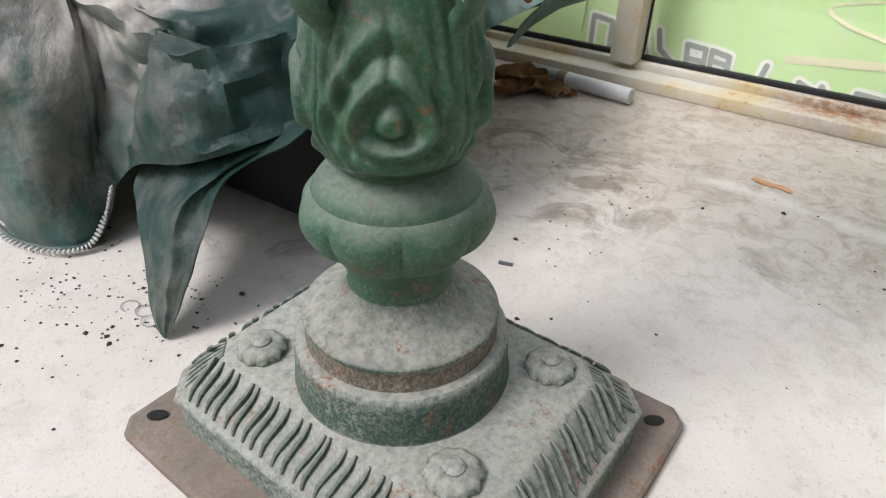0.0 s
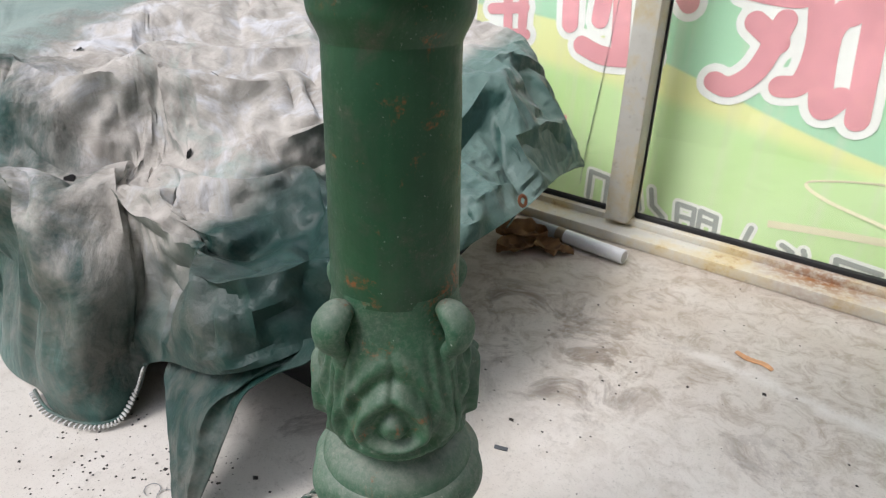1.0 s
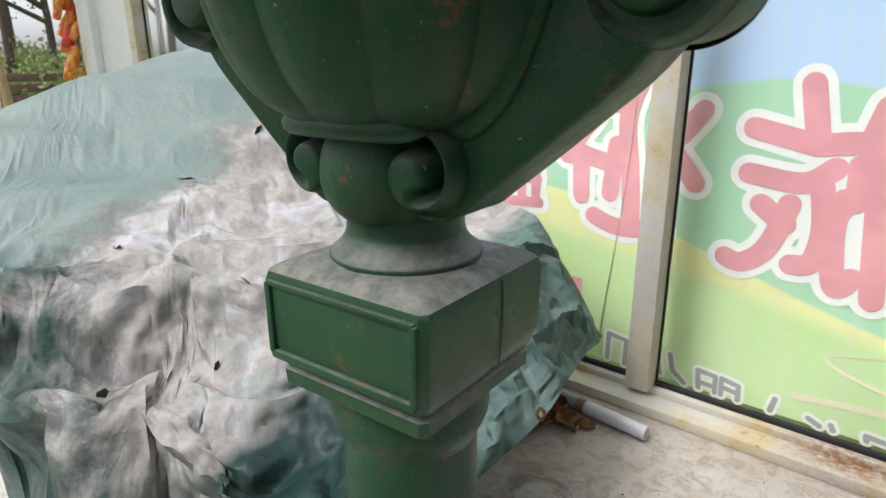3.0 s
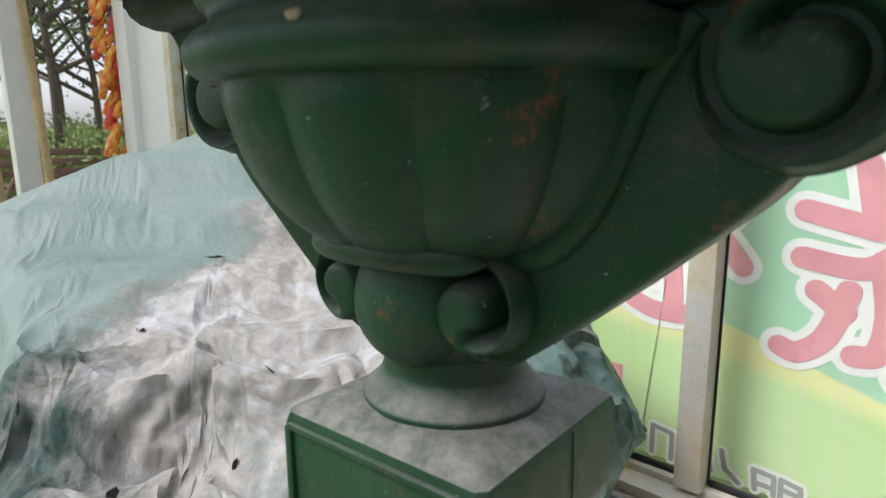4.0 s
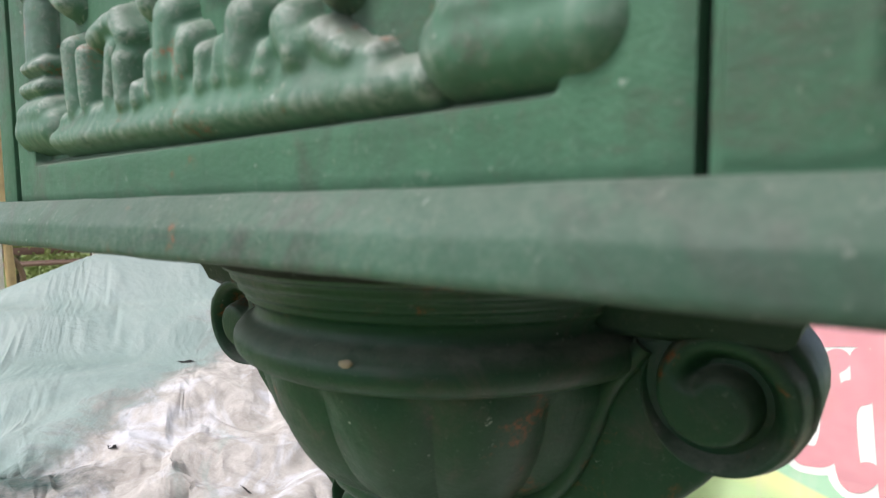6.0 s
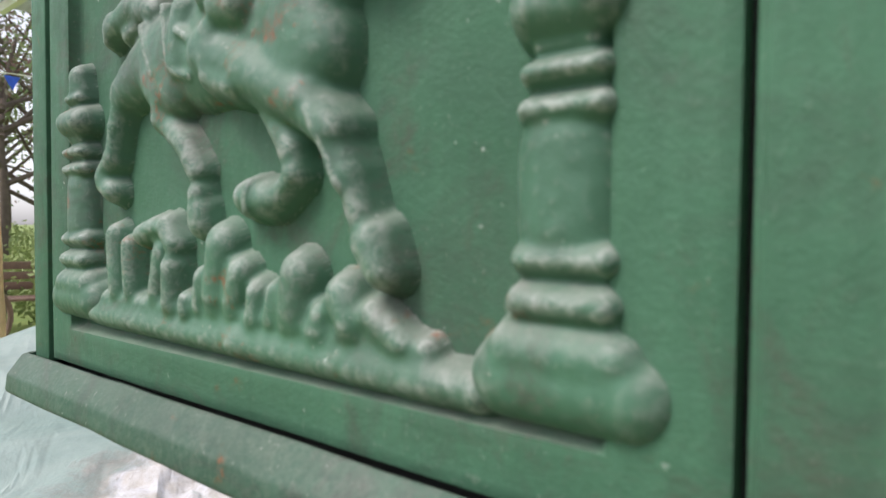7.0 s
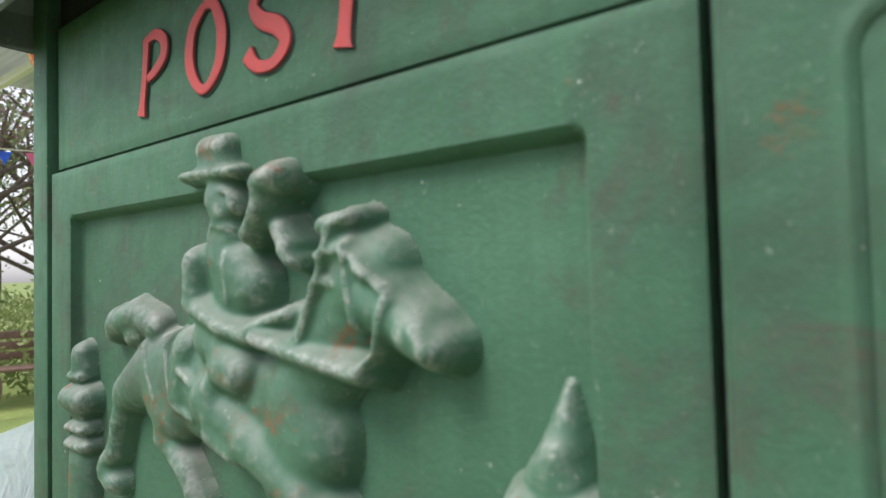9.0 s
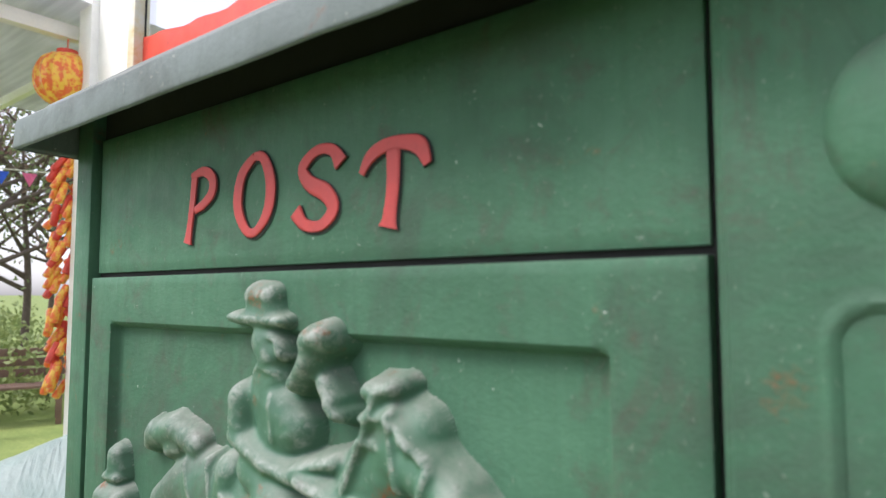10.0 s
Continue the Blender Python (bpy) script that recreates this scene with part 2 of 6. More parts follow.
    grey = mixc(nt, ramp(nt, n2, 0.32, 0.66), (0.33, 0.302, 0.268), (0.55, 0.512, 0.465))
    grey = mixc(nt, ramp(nt, noise_at(nt, 5, 6, 0.7, co, 1.5), 0.50, 0.64, 0, 0.8), grey, (0.62, 0.625, 0.655))
    grey = mixc(nt, ramp(nt, noise_at(nt, 3.4, 6, 0.65, co, 1.0), 0.54, 0.66, 0, 0.65), grey, (0.26, 0.36, 0.32))
    grey = mixc(nt, ramp(nt, noise_at(nt, 70, 6, 0.7, co, 0.5), 0.58, 0.72, 0, 0.5), grey, (0.24, 0.215, 0.18))
    c = mixc(nt, mul(nt, dirt, 0.94), c, grey)
    nt.links.new(c, p.inputs["Base Color"])
    set_in(nt, p, "Roughness", ramp(nt, dirt, 0, 1, 0.45, 0.8))
    p.inputs["Specular IOR Level"].default_value = 0.3
    sway = nd(nt, "ShaderNodeVectorMath", {0: nd(nt, "ShaderNodeTexNoise", {"Vector": co, "Scale": 3.0, "Detail": 2.0}).outputs["Color"], "Scale": 0.22}, operation="SCALE").outputs[0]
    vec = nd(nt, "ShaderNodeVectorMath", {0: co, 1: sway}, operation="ADD").outputs[0]
    f1 = nd(nt, "ShaderNodeTexVoronoi", {"Vector": vec, "Scale": 7.0}, distance="MANHATTAN").outputs["Distance"]
    f2 = nd(nt, "ShaderNodeTexVoronoi", {"Vector": vec, "Scale": 19.0}, distance="MANHATTAN").outputs["Distance"]
    crease = nd(nt, "ShaderNodeMath", {0: mul(nt, mul(nt, f1, ramp(nt, fade, 0, 1, 0.24, 0.03)), ramp(nt, dirt, 0.2, 0.8, 1.0, 0.4)), 1: mul(nt, f2, ramp(nt, fade, 0, 1, 0.15, 0.02))}, operation="ADD").outputs[0]
    f3 = nd(nt, "ShaderNodeTexVoronoi", {"Vector": vec, "Scale": 46.0}, distance="MANHATTAN").outputs["Distance"]
    crease = nd(nt, "ShaderNodeMath", {0: f3, 1: 0.05, 2: crease}, operation="MULTIPLY_ADD").outputs[0]
    crease = nd(nt, "ShaderNodeMath", {0: crease, 1: mul(nt, n3, 0.06)}, operation="ADD").outputs[0]
    bump(nt, p, crease, 0.55, 0.03)
    return m


m_tarp = tarp_material()


# mesh helpers
def part(name, bm, mat, parent=None, label="", smooth=True, sharp=40):
    me = bpy.data.meshes.new(name)
    bm.to_mesh(me)
    bm.free()
    me.materials.append(mat)
    if smooth:
        me.polygons.foreach_set("use_smooth", [True] * len(me.polygons))
        if sharp:
            me.set_sharp_from_angle(angle=radians(sharp))
    ob = new(name, me)
    ob.parent = parent
    if label:
        tagged(ob, label)
    return ob


def grid_mesh(verts, nu, nv, close_u=False):
    """A bmesh of a nu x nv sheet of points, verts[i * nv + j]."""
    me = bpy.data.meshes.new("sheet")
    faces = []
    for i in range(nu if close_u else nu - 1):
        k = (i + 1) % nu
        for j in range(nv - 1):
            faces.append((i * nv + j, k * nv + j, k * nv + j + 1, i * nv + j + 1))
    me.from_pydata([tuple(v) for v in verts], [], faces)
    bm = bmesh.new()
    bm.from_mesh(me)
    bpy.data.meshes.remove(me)
    return bm


def add_box(bm, x0, x1, y0, y1, z0, z1, bevel=0.0, m=None, seg=2):
    t = bmesh.new()
    bmesh.ops.create_cube(t, size=1)
    for v in t.verts:
        v.co = Vector(((x0 + x1) / 2 + v.co.x * (x1 - x0), (y0 + y1) / 2 + v.co.y * (y1 - y0), (z0 + z1) / 2 + v.co.z * (z1 - z0)))
    if bevel:
        bmesh.ops.bevel(t, geom=t.edges[:], offset=bevel, segments=seg, affect="EDGES", profile=0.5)
    if m is not None:
        t.transform(m)
    join(bm, t)
    return bm


def join(bm, other):
    me = bpy.data.meshes.new("tmp")
    other.to_mesh(me)
    other.free()
    bm.from_mesh(me)
    bpy.data.meshes.remove(me)


def boxm(*a, **k):
    return add_box(bmesh.new(), *a, **k)


def lathe(profile, seg=64, shape=None, caps=True):
    """Turns (radius, z) rows round the z axis; shape(angle, radius, z) may alter the radius."""
    verts = []
    for i in range(seg):
        a = 2 * math.pi * i / seg
        for r, z in profile:
            q = shape(a, r, z) if shape else r
            verts.append((q * math.cos(a), q * math.sin(a), z))
    bm = grid_mesh(verts, seg, len(profile), True)
    if caps:
        n = len(profile)
        bm.verts.ensure_lookup_table()
        for j in (0, n - 1):
            ring = [bm.verts[i * n + j] for i in range(seg)]
            bm.faces.new(ring if j else ring[::-1])
    bmesh.ops.recalc_face_normals(bm, faces=bm.faces[:])
    return bm


def smooth_rows(rows, steps=6):
    """Catmull-Rom rows through the given ones."""
    p = [Vector(r) for r in rows]
    out = []
    for i in range(len(p) - 1):
        a, b, c, d = p[max(0, i - 1)], p[i], p[i + 1], p[min(len(p) - 1, i + 2)]
        for k in range(steps):
            t = k / steps
            out.append(0.5 * (2 * b + (c - a) * t + (2 * a - 5 * b + 4 * c - d) * t * t + (3 * b - a - 3 * c + d) * t ** 3))
    out.append(p[-1])
    return out


def add_tube(bm, pts, radius, seg=10, flat=1.0):
    """A rod along pts; radius a number or one for each point."""
    pts = [Vector(q) for q in pts]
    n = len(pts)
    rad = radius if isinstance(radius, (list, tuple)) else [radius] * n
    rings = []
    up = Vector((0.13, 0.21, 1)).normalized()
    for i, q in enumerate(pts):
        d = (pts[min(n - 1, i + 1)] - pts[max(0, i - 1)]).normalized()
        if abs(d.dot(up)) > 0.97:
            up = Vector((1, 0.1, 0)).normalized()
        s = d.cross(up).normalized()
        w = s.cross(d).normalized()
        up = w
        rings.append([bm.verts.new(q + (s * math.cos(2 * math.pi * k / seg) + w * flat * math.sin(2 * math.pi * k / seg)) * rad[i]) for k in range(seg)])
    for i in range(n - 1):
        for k in range(seg):
            bm.faces.new((rings[i][k], rings[i][(k + 1) % seg], rings[i + 1][(k + 1) % seg], rings[i + 1][k]))
    bm.faces.new(rings[0][::-1])
    bm.faces.new(rings[-1])
    return bm


def empty(name, label, category, group="", kind="", at=None):
    ob = new(name)
    ob.empty_display_size = 0.05
    if at is not None:
        ob.matrix_world = at
    return tagged(ob, label, category, group, kind)


def lerp_rows(rows, x):
    """Value of a broken line given as (x, value) rows, eased between them."""
    if x <= rows[0][0]:
        return rows[0][1]
    for (a, va), (b, vb) in zip(rows, rows[1:]):
        if x <= b:
            t = (x - a) / (b - a)
            t = t * t * (3 - 2 * t)
            return va + (vb - va) * t
    return rows[-1][1]


def smoothstep(a, b, x):
    t = max(0.0, min(1.0, (x - a) / (b - a)))
    return t * t * (3 - 2 * t)


# ground and floor
def ground_sheet():
    m, nt, p = material("lawn and yard")
    co = nd(nt, "ShaderNodeTexCoord").outputs["Object"]
    n = noise_at(nt, 0.8, 8, 0.7, co)
    n2 = noise_at(nt, 25, 6, 0.7, co)
    c = mixc(nt, ramp(nt, n, 0.35, 0.65), (0.16, 0.24, 0.05), (0.30, 0.36, 0.10))
    c = mixc(nt, ramp(nt, n2, 0.4, 0.7, 0, 0.6), c, (0.10, 0.15, 0.03))
    nt.links.new(c, p.inputs["Base Color"])
    p.inputs["Roughness"].default_value = 0.9
    bm = bmesh.new()
    bmesh.ops.create_grid(bm, x_segments=8, y_segments=8, size=1500)
    ob = part("ground", bm, m, smooth=False)
    ob.location.z = -0.16
    return tagged(ob, "yellow green lawn behind the terrace", "ground", kind="structure")


ground_sheet()
floor = part("floor", boxm(-3.75, 1.55, -0.46, 1.30, -0.15, 0.0), m_floor, smooth=False)
tagged(floor, "pale worn concrete terrace floor with dark stains", "floor", kind="structure")

# plain unseen walls behind and beside the camera, added to shut out sky light
m_wall = plain("grey rendered wall", (0.20, 0.185, 0.17), 0.85, 0, 0.2, 3, 0.2)
tagged(part("added_wall_south", boxm(-1.4, 1.70, -3.15, -3.0, -0.155, 1.3), m_wall, smooth=False), "plain grey wall added unseen behind the terrace to block sky light", "wall", kind="structure")
tagged(part("added_wall_east", boxm(1.55, 1.70, -3.0, 1.15, -0.155, 2.3), m_wall, smooth=False), "plain grey wall added unseen beside the terrace to block sky light", "wall", kind="structure")

# the window wall; u runs along it, v into it
WALL = pose(-0.33, 1.150, 0, 0, 0, 1.0)


def frame_paint():
    m, nt, p = material("cream frame paint")
    co = nd(nt, "ShaderNodeTexCoord").outputs["Object"]
    n = noise_at(nt, 5, 7, 0.7, co)
    n2 = noise_at(nt, 60, 5, 0.7, co)
    c = mixc(nt, ramp(nt, n, 0.35, 0.65), (0.58, 0.56, 0.49), (0.72, 0.71, 0.66))
    c = mixc(nt, ramp(nt, n, 0.44, 0.60, 0, 0.85), c, (0.58, 0.46, 0.22))
    c = mixc(nt, mul(nt, ramp(nt, n, 0.60, 0.66), ramp(nt, n2, 0.4, 0.6)), c, (0.30, 0.11, 0.03))
    c = mixc(nt, ramp(nt, n2, 0.60, 0.72, 0, 0.5), c, (0.30, 0.27, 0.22))
    near = nd(nt, "ShaderNodeVectorMath", {0: nd(nt, "ShaderNodeMapping", {0: co, 3: (0.45, 1, 1)}).outputs[0], 1: (0.232, 0.06, 0.02)}, operation="DISTANCE").outputs["Value"]
    c = mixc(nt, mul(nt, ramp(nt, near, 0.085, 0.01), ramp(nt, n2, 0.32, 0.56)), c, (0.30, 0.115, 0.025))
    nt.links.new(c, p.inputs["Base Color"])
    p.inputs["Roughness"].default_value = 0.5
    bump(nt, p, n2, 0.15, 0.001)
    return m


m_frame = frame_paint()


def wall_part(name, bm, mat, parent=None, label=""):
    ob = part(name, bm, mat, parent, label)
    if parent is None:
        ob.matrix_world = WALL
    return ob


sl = boxm(-2.7, 1.86, 0.0, 0.115, 0.0, 0.030, 0.004)
add_box(sl, -2.7, 1.86, 0.070, 0.130, 0.026, 0.048, 0.003)
sill = tagged(wall_part("window_sill", sl, m_frame), "cream painted metal window sill with rust stains", "window sill", kind="structure")
for k, u in enumerate((-2.62, -1.32, 0.015, 1.32)):
    pb = boxm(u - 0.030, u + 0.034, 0.040, 0.125, 0.046, 3.12, 0.003)
    post = tagged(wall_part("window_post", pb, m_frame), "cream painted metal window post", "window post", kind="structure")
    part("seal", boxm(u + 0.0345, u + 0.038, 0.094, 0.107, 0.049, 3.1, 0.001), m_black, post, "black rubber seal")
    screw = lathe([(0.004, 0), (0.004, 0.001), (0.002, 0.002)], 12)
    part("screw", screw, m_dark, post, "small dark screw").matrix_local = pose(u + 0.006, 0.040, 0.945, 90, 0, 0)
tagged(wall_part("window_head", boxm(-2.7, 1.86, 0.03, 0.13, 3.1, 3.2, 0.004), m_frame), "cream painted window head", "window head", kind="structure")
m_glass, _, gp = material("window glass")
gp.inputs["Base Color"].default_value = (0.98, 1, 0.99, 1)
gp.inputs["Roughness"].default_value = 0.02
gp.inputs["Transmission Weight"].default_value = 1.0
gp.inputs["IOR"].default_value = 1.45
for k, (a, b) in enumerate(((-2.585, -1.352), (-1.285, -0.017), (0.052, 1.288), (1.356, 1.86))):
    g = tagged(wall_part("window_pane", boxm(a, b, 0.098, 0.103, 0.046, 3.1), m_glass), "clear dusty window pane", "window pane", kind="structure")
    g.visible_shadow = False
    part("bead", boxm(a, b, 0.090, 0.110, 0.0475, 0.060, 0.002), m_black, g, "dark glazing bead")


def banner_print():
    m, nt, p = material("printed banner")
    co = nd(nt, "ShaderNodeTexCoord").outputs["Object"]
    s = nd(nt, "ShaderNodeSeparateXYZ", {0: co})
    u, z = s.outputs[0], s.outputs[2]

    def wave(base, slope, amp, freq, phase):
        w = nd(nt, "ShaderNodeMath", {0: mul_free(nt, u, freq, phase)}, operation="SINE").outputs[0]
        a = nd(nt, "ShaderNodeMath", {0: w, 1: amp, 2: base}, operation="MULTIPLY_ADD").outputs[0]
        b = nd(nt, "ShaderNodeMath", {0: u, 1: slope, 2: a}, operation="MULTIPLY_ADD").outputs[0]
        return nd(nt, "ShaderNodeMath", {0: z, 1: b}, operation="SUBTRACT").outputs[0]

    soft = noise_at(nt, 3, 3, 0.5, co)
    c = mixc(nt, ramp(nt, soft, 0.3, 0.7), (0.53, 0.74, 0.33), (0.62, 0.80, 0.45))
    c = mixc(nt, ramp(nt, wave(0.345, -0.20, 0.02, 3.0, 0.6), -0.02, 0.02), c, (0.78, 0.80, 0.38))
    c = mixc(nt, ramp(nt, wave(0.430, -0.20, 0.035, 4.0, 2.4), -0.004, 0.004), c, (0.42, 0.70, 0.47))
    c = mixc(nt, ramp(nt, wave(0.815, -0.02, 0.05, 5.0, 0.2), -0.006, 0.006), c, (0.50, 0.66, 0.88))
    streak = nd(nt, "ShaderNodeTexNoise", {"Vector": nd(nt, "ShaderNodeMapping", {0: co, 3: (40, 1, 1.2)}).outputs[0], "Scale": 1.0, "Detail": 5.0}).outputs["Fac"]
    c = mixc(nt, ramp(nt, streak, 0.5, 0.8, 0, 0.35), c, (0.70, 0.70, 0.58))
    nt.links.new(c, p.inputs["Base Color"])
    p.inputs["Roughness"].default_value = 0.45
    return m


def mul_free(nt, v, k, add):
    return nd(nt, "ShaderNodeMath", {0: v, 1: k, 2: add}, operation="MULTIPLY_ADD").outputs[0]


banner = part("banner", boxm(-2.45, 1.84, 0.200, 0.204, 0.02, 2.35), banner_print())
banner.matrix_world = WALL
tagged(banner, "pale green printed banner hung behind the glass, seen from its back", "banner")
m_pink = plain("faded red print", (0.74, 0.34, 0.37), 0.5, 0, 0.12, 8, 0)
m_pale = plain("white print", (0.86, 0.87, 0.83), 0.5, 0, 0.03, 8, 0)
m_grey = plain("grey print", (0.36, 0.38, 0.37), 0.5, 0, 0.06, 8, 0)
m_cream = plain("cream print", (0.80, 0.76, 0.55), 0.5, 0, 0.05, 8, 0)


# the mailbox and its cast pedestal
BASE, PED = pose(0, 0.002, 0, 0, 0, 0.5), pose(0, 0, 0, 0, 0, 4.5)
mailbox = empty("mailbox", "green cast iron mailbox on an ornate pedestal with red letters", "mailbox")


def mpart(name, bm, mat, parent=None, label="", at=None):
    ob = part(name, bm, mat, parent or mailbox, label)
    if at is not None:
        ob.matrix_local = at
    return ob


def octagon(half, cut):
    c = half - cut
    return [(c, -half), (half, -c), (half, c), (c, half), (-c, half), (-half, c), (-half, -c), (-c, -half)]


def stack(levels):
    """Joins (outline, z) levels of equal point count into a closed solid."""
    bm = bmesh.new()
    rings = [[bm.verts.new((x, y, z)) for x, y in outline] for outline, z in levels]
    n = len(rings[0])
    for a, b in zip(rings, rings[1:]):
        for k in range(n):
            bm.faces.new((a[k], a[(k + 1) % n], b[(k + 1) % n], b[k]))
    bm.faces.new(rings[0][::-1])
    bm.faces.new(rings[-1])
    return bm


def soften(bm, offset, seg=2, angle=25):
    es = [e for e in bm.edges if e.is_manifold and e.calc_face_angle(0) > radians(angle)]
    bmesh.ops.bevel(bm, geom=es, offset=offset, segments=seg, affect="EDGES", profile=0.5)
    return bm


def roughen(bm, size, scale):
    for v in bm.verts:
        n = noise.noise_vector(v.co * scale)
        v.co += n * size
    return bm


m_plate = cast_paint("rusty plate paint", (0.20, 0.145, 0.11), 0.6, 0.2, 1.8, 0.75, 1.3, 0.0, 0.3)
def octr(hx, hy, cut):
    return [(hx - cut, -hy), (hx, -hy + cut), (hx, hy - cut), (hx - cut, hy), (-hx + cut, hy), (-hx, hy - cut), (-hx, -hy + cut), (-hx + cut, -hy)]


pb = stack([(octr(0.236, 0.195, 0.016), 0.0), (octr(0.236, 0.195, 0.016), 0.010), (octr(0.231, 0.190, 0.016), 0.014)])
bmesh.ops.subdivide_edges(pb, edges=pb.edges[:], cuts=5, use_grid_fill=True)
base_plate = mpart("base_plate", roughen(soften(pb, 0.002, 2), 0.0018, 14), m_plate, None, "flat rusty base plate", BASE)
for sx, sy in ((-1, -1), (1, -1), (1, 1), (-1, 1)):
    hole = bmesh.new()
    add_tube(hole, [(0, 0, 0), (0, 0, 0.0012)], 0.007, 14)
    for v in hole.verts:
        v.co.x *= 1.6
    ob = part("bolt_hole", hole, m_dark, base_plate, "dark slotted bolt hole")
    ob.matrix_local = pose(sx * 0.209, sy * 0.160, 0.0150, 0, 0, 40 * sx * sy)

pl = stack([(octr(0.202, 0.151, 0.028), 0.012), (octr(0.199, 0.148, 0.028), 0.046), (octr(0.203, 0.152, 0.028), 0.049), (octr(0.204, 0.153, 0.028), 0.054), (octr(0.202, 0.151, 0.028), 0.058),
            (octr(0.197, 0.146, 0.027), 0.060), (octr(0.186, 0.136, 0.026), 0.073), (octr(0.168, 0.119, 0.023), 0.090), (octr(0.162, 0.113, 0.022), 0.0975), (octr(0.156, 0.107, 0.021), 0.1005)])
plinth = mpart("plinth", soften(pl, 0.0018, 2, 12), m_base, None, "dusty plinth with a ribbed sloping border", BASE)
rib = bmesh.new()
add_tube(rib, smooth_rows([(0.005, -0.006, 0.0605), (0.0055, -0.013, 0.070), (0.002, -0.022, 0.081), (-0.002, -0.032, 0.0915), (-0.0025, -0.040, 0.0995)], 3), [0.0014, 0.0020, 0.0025, 0.0029, 0.0032, 0.0034, 0.0034, 0.0034, 0.0033, 0.0031, 0.0028, 0.0022, 0.0014], 8, 1.0)
rib_mesh = None
for side, reach, n, half in ((0, 0.152, 23, 0.152), (1, 0.203, 15, 0.102), (2, 0.152, 23, 0.152), (3, 0.203, 15, 0.102)):
    for k in range(n):
        if rib_mesh is None:
            ob = part("rib", rib, m_base, plinth)
            rib_mesh = ob.data
        else:
            ob = new("rib", rib_mesh)
            ob.parent = plinth
        ob.matrix_local = pose(0, 0, 0, 0, 0, 90 * side) @ pose(-half + 2 * half * k / (n - 1) + 0.0012 * math.sin(k * 5.1), reach, 0.0006 * math.sin(k * 3.3), 0, 0, 5 * math.sin(k * 2.7))
for sx, sy in ((1, 1), (-1, 1), (-1, -1), (1, -1)):
    fan = bmesh.new()
    for k in range(5):
        u = (k - 2) * 0.0062
        add_tube(fan, [(sx * (0.186 + u), sy * (0.126 - u), 0.062), (sx * (0.177 + u * 0.9), sy * (0.118 - u * 0.9), 0.073), (sx * (0.160 + u * 0.7), sy * (0.105 - u * 0.7), 0.090), (sx * (0.152 + u * 0.5), sy * (0.099 - u * 0.5), 0.0985)], [0.0016, 0.0030, 0.0032, 0.0016], 8)
    part("corner_ribs", fan, m_base, plinth)


def petals(a, r, z):
    return r * (1 + 0.10 * abs(math.cos(5 * a)) - 0.05)


ros = lathe([(0.0235, 0), (0.0245, 0.004), (0.022, 0.009), (0.0165, 0.012), (0.010, 0.0125)], 60, petals)
ros_mesh = None
for sx, sy in ((-1, -1), (1, -1), (1, 1), (-1, 1)):
    if ros_mesh is None:
        ob = part("rosette", ros, m_base, mailbox, "petalled cast rosette")
        ros_mesh = ob.data
    else:
        ob = new("rosette", ros_mesh)
        ob.parent = mailbox
        tagged(ob, "petalled cast rosette")
    ob.matrix_local = BASE @ pose(sx * 0.119, sy * 0.078, 0.0995)
    knob = lathe([(0.009, 0.0), (0.0095, 0.003), (0.007, 0.0055), (0.002, 0.006)], 20)
    part("rosette_boss", knob, m_base, ob).matrix_local = pose(0, 0, 0.0115)

drum = lathe([(0.1052, 0.098), (0.1035, 0.103), (0.1018, 0.120), (0.1006, 0.140), (0.0996, 0.1462), (0.0972, 0.1488), (0.090, 0.1495)], 96)
mpart("drum", drum, m_base, None, "short dusty drum", PED)
m_rustband = cast_paint("rusty band", (0.11, 0.085, 0.06), 0.8, 0.5, 1.4, 0.75, 1.6, 0.0, 0.6)
mpart("band", lathe([(0.0905, 0.146), (0.0885, 0.152), (0.0880, 0.169), (0.080, 0.171)], 96), m_rustband, None, "rust brown band under the disc", PED)
disc = smooth_rows([(0.0840, 0.1690, 0), (0.0890, 0.1697, 0), (0.0899, 0.1720, 0), (0.0890, 0.1750, 0), (0.0835, 0.1785, 0), (0.0700, 0.1845, 0), (0.0570, 0.1930, 0), (0.0485, 0.2035, 0), (0.0465, 0.2080, 0)], 4)
mpart("disc", lathe([(v.x, v.y) for v in disc], 96), m_base, None, "dusty flared disc", PED)


def lobes(a, r, z):
    k = math.exp(-((z - 0.264) / 0.024) ** 4)
    return r + 0.0085 * k * (abs(math.sin(4 * a + 0.4)) ** 0.55 - 0.72)


neck = smooth_rows([(0.0475, 0.203, 0), (0.0462, 0.214, 0), (0.0462, 0.227, 0), (0.0495, 0.237, 0), (0.0600, 0.2450, 0), (0.0720, 0.2565, 0), (0.0795, 0.2730, 0), (0.0780, 0.2870, 0), (0.0690, 0.2975, 0), (0.0500, 0.302, 0)], 6)
mpart("ring", lathe([(v.x, v.y) for v in neck], 240, lobes), m_ring, None, "lobed cast ring with worn dusty paint", PED)
cap = smooth_rows([(0.0600, 0.2915, 0), (0.0670, 0.2918, 0), (0.0695, 0.2945, 0), (0.0688, 0.2985, 0), (0.0655, 0.3050, 0), (0.0580, 0.3125, 0), (0.0500, 0.3165, 0), (0.0465, 0.3210, 0)], 4)
mpart("ring_cap", lathe([(v.x, v.y) for v in cap], 96), m_ring, None, "dusty flared cap over the lobes", PED)


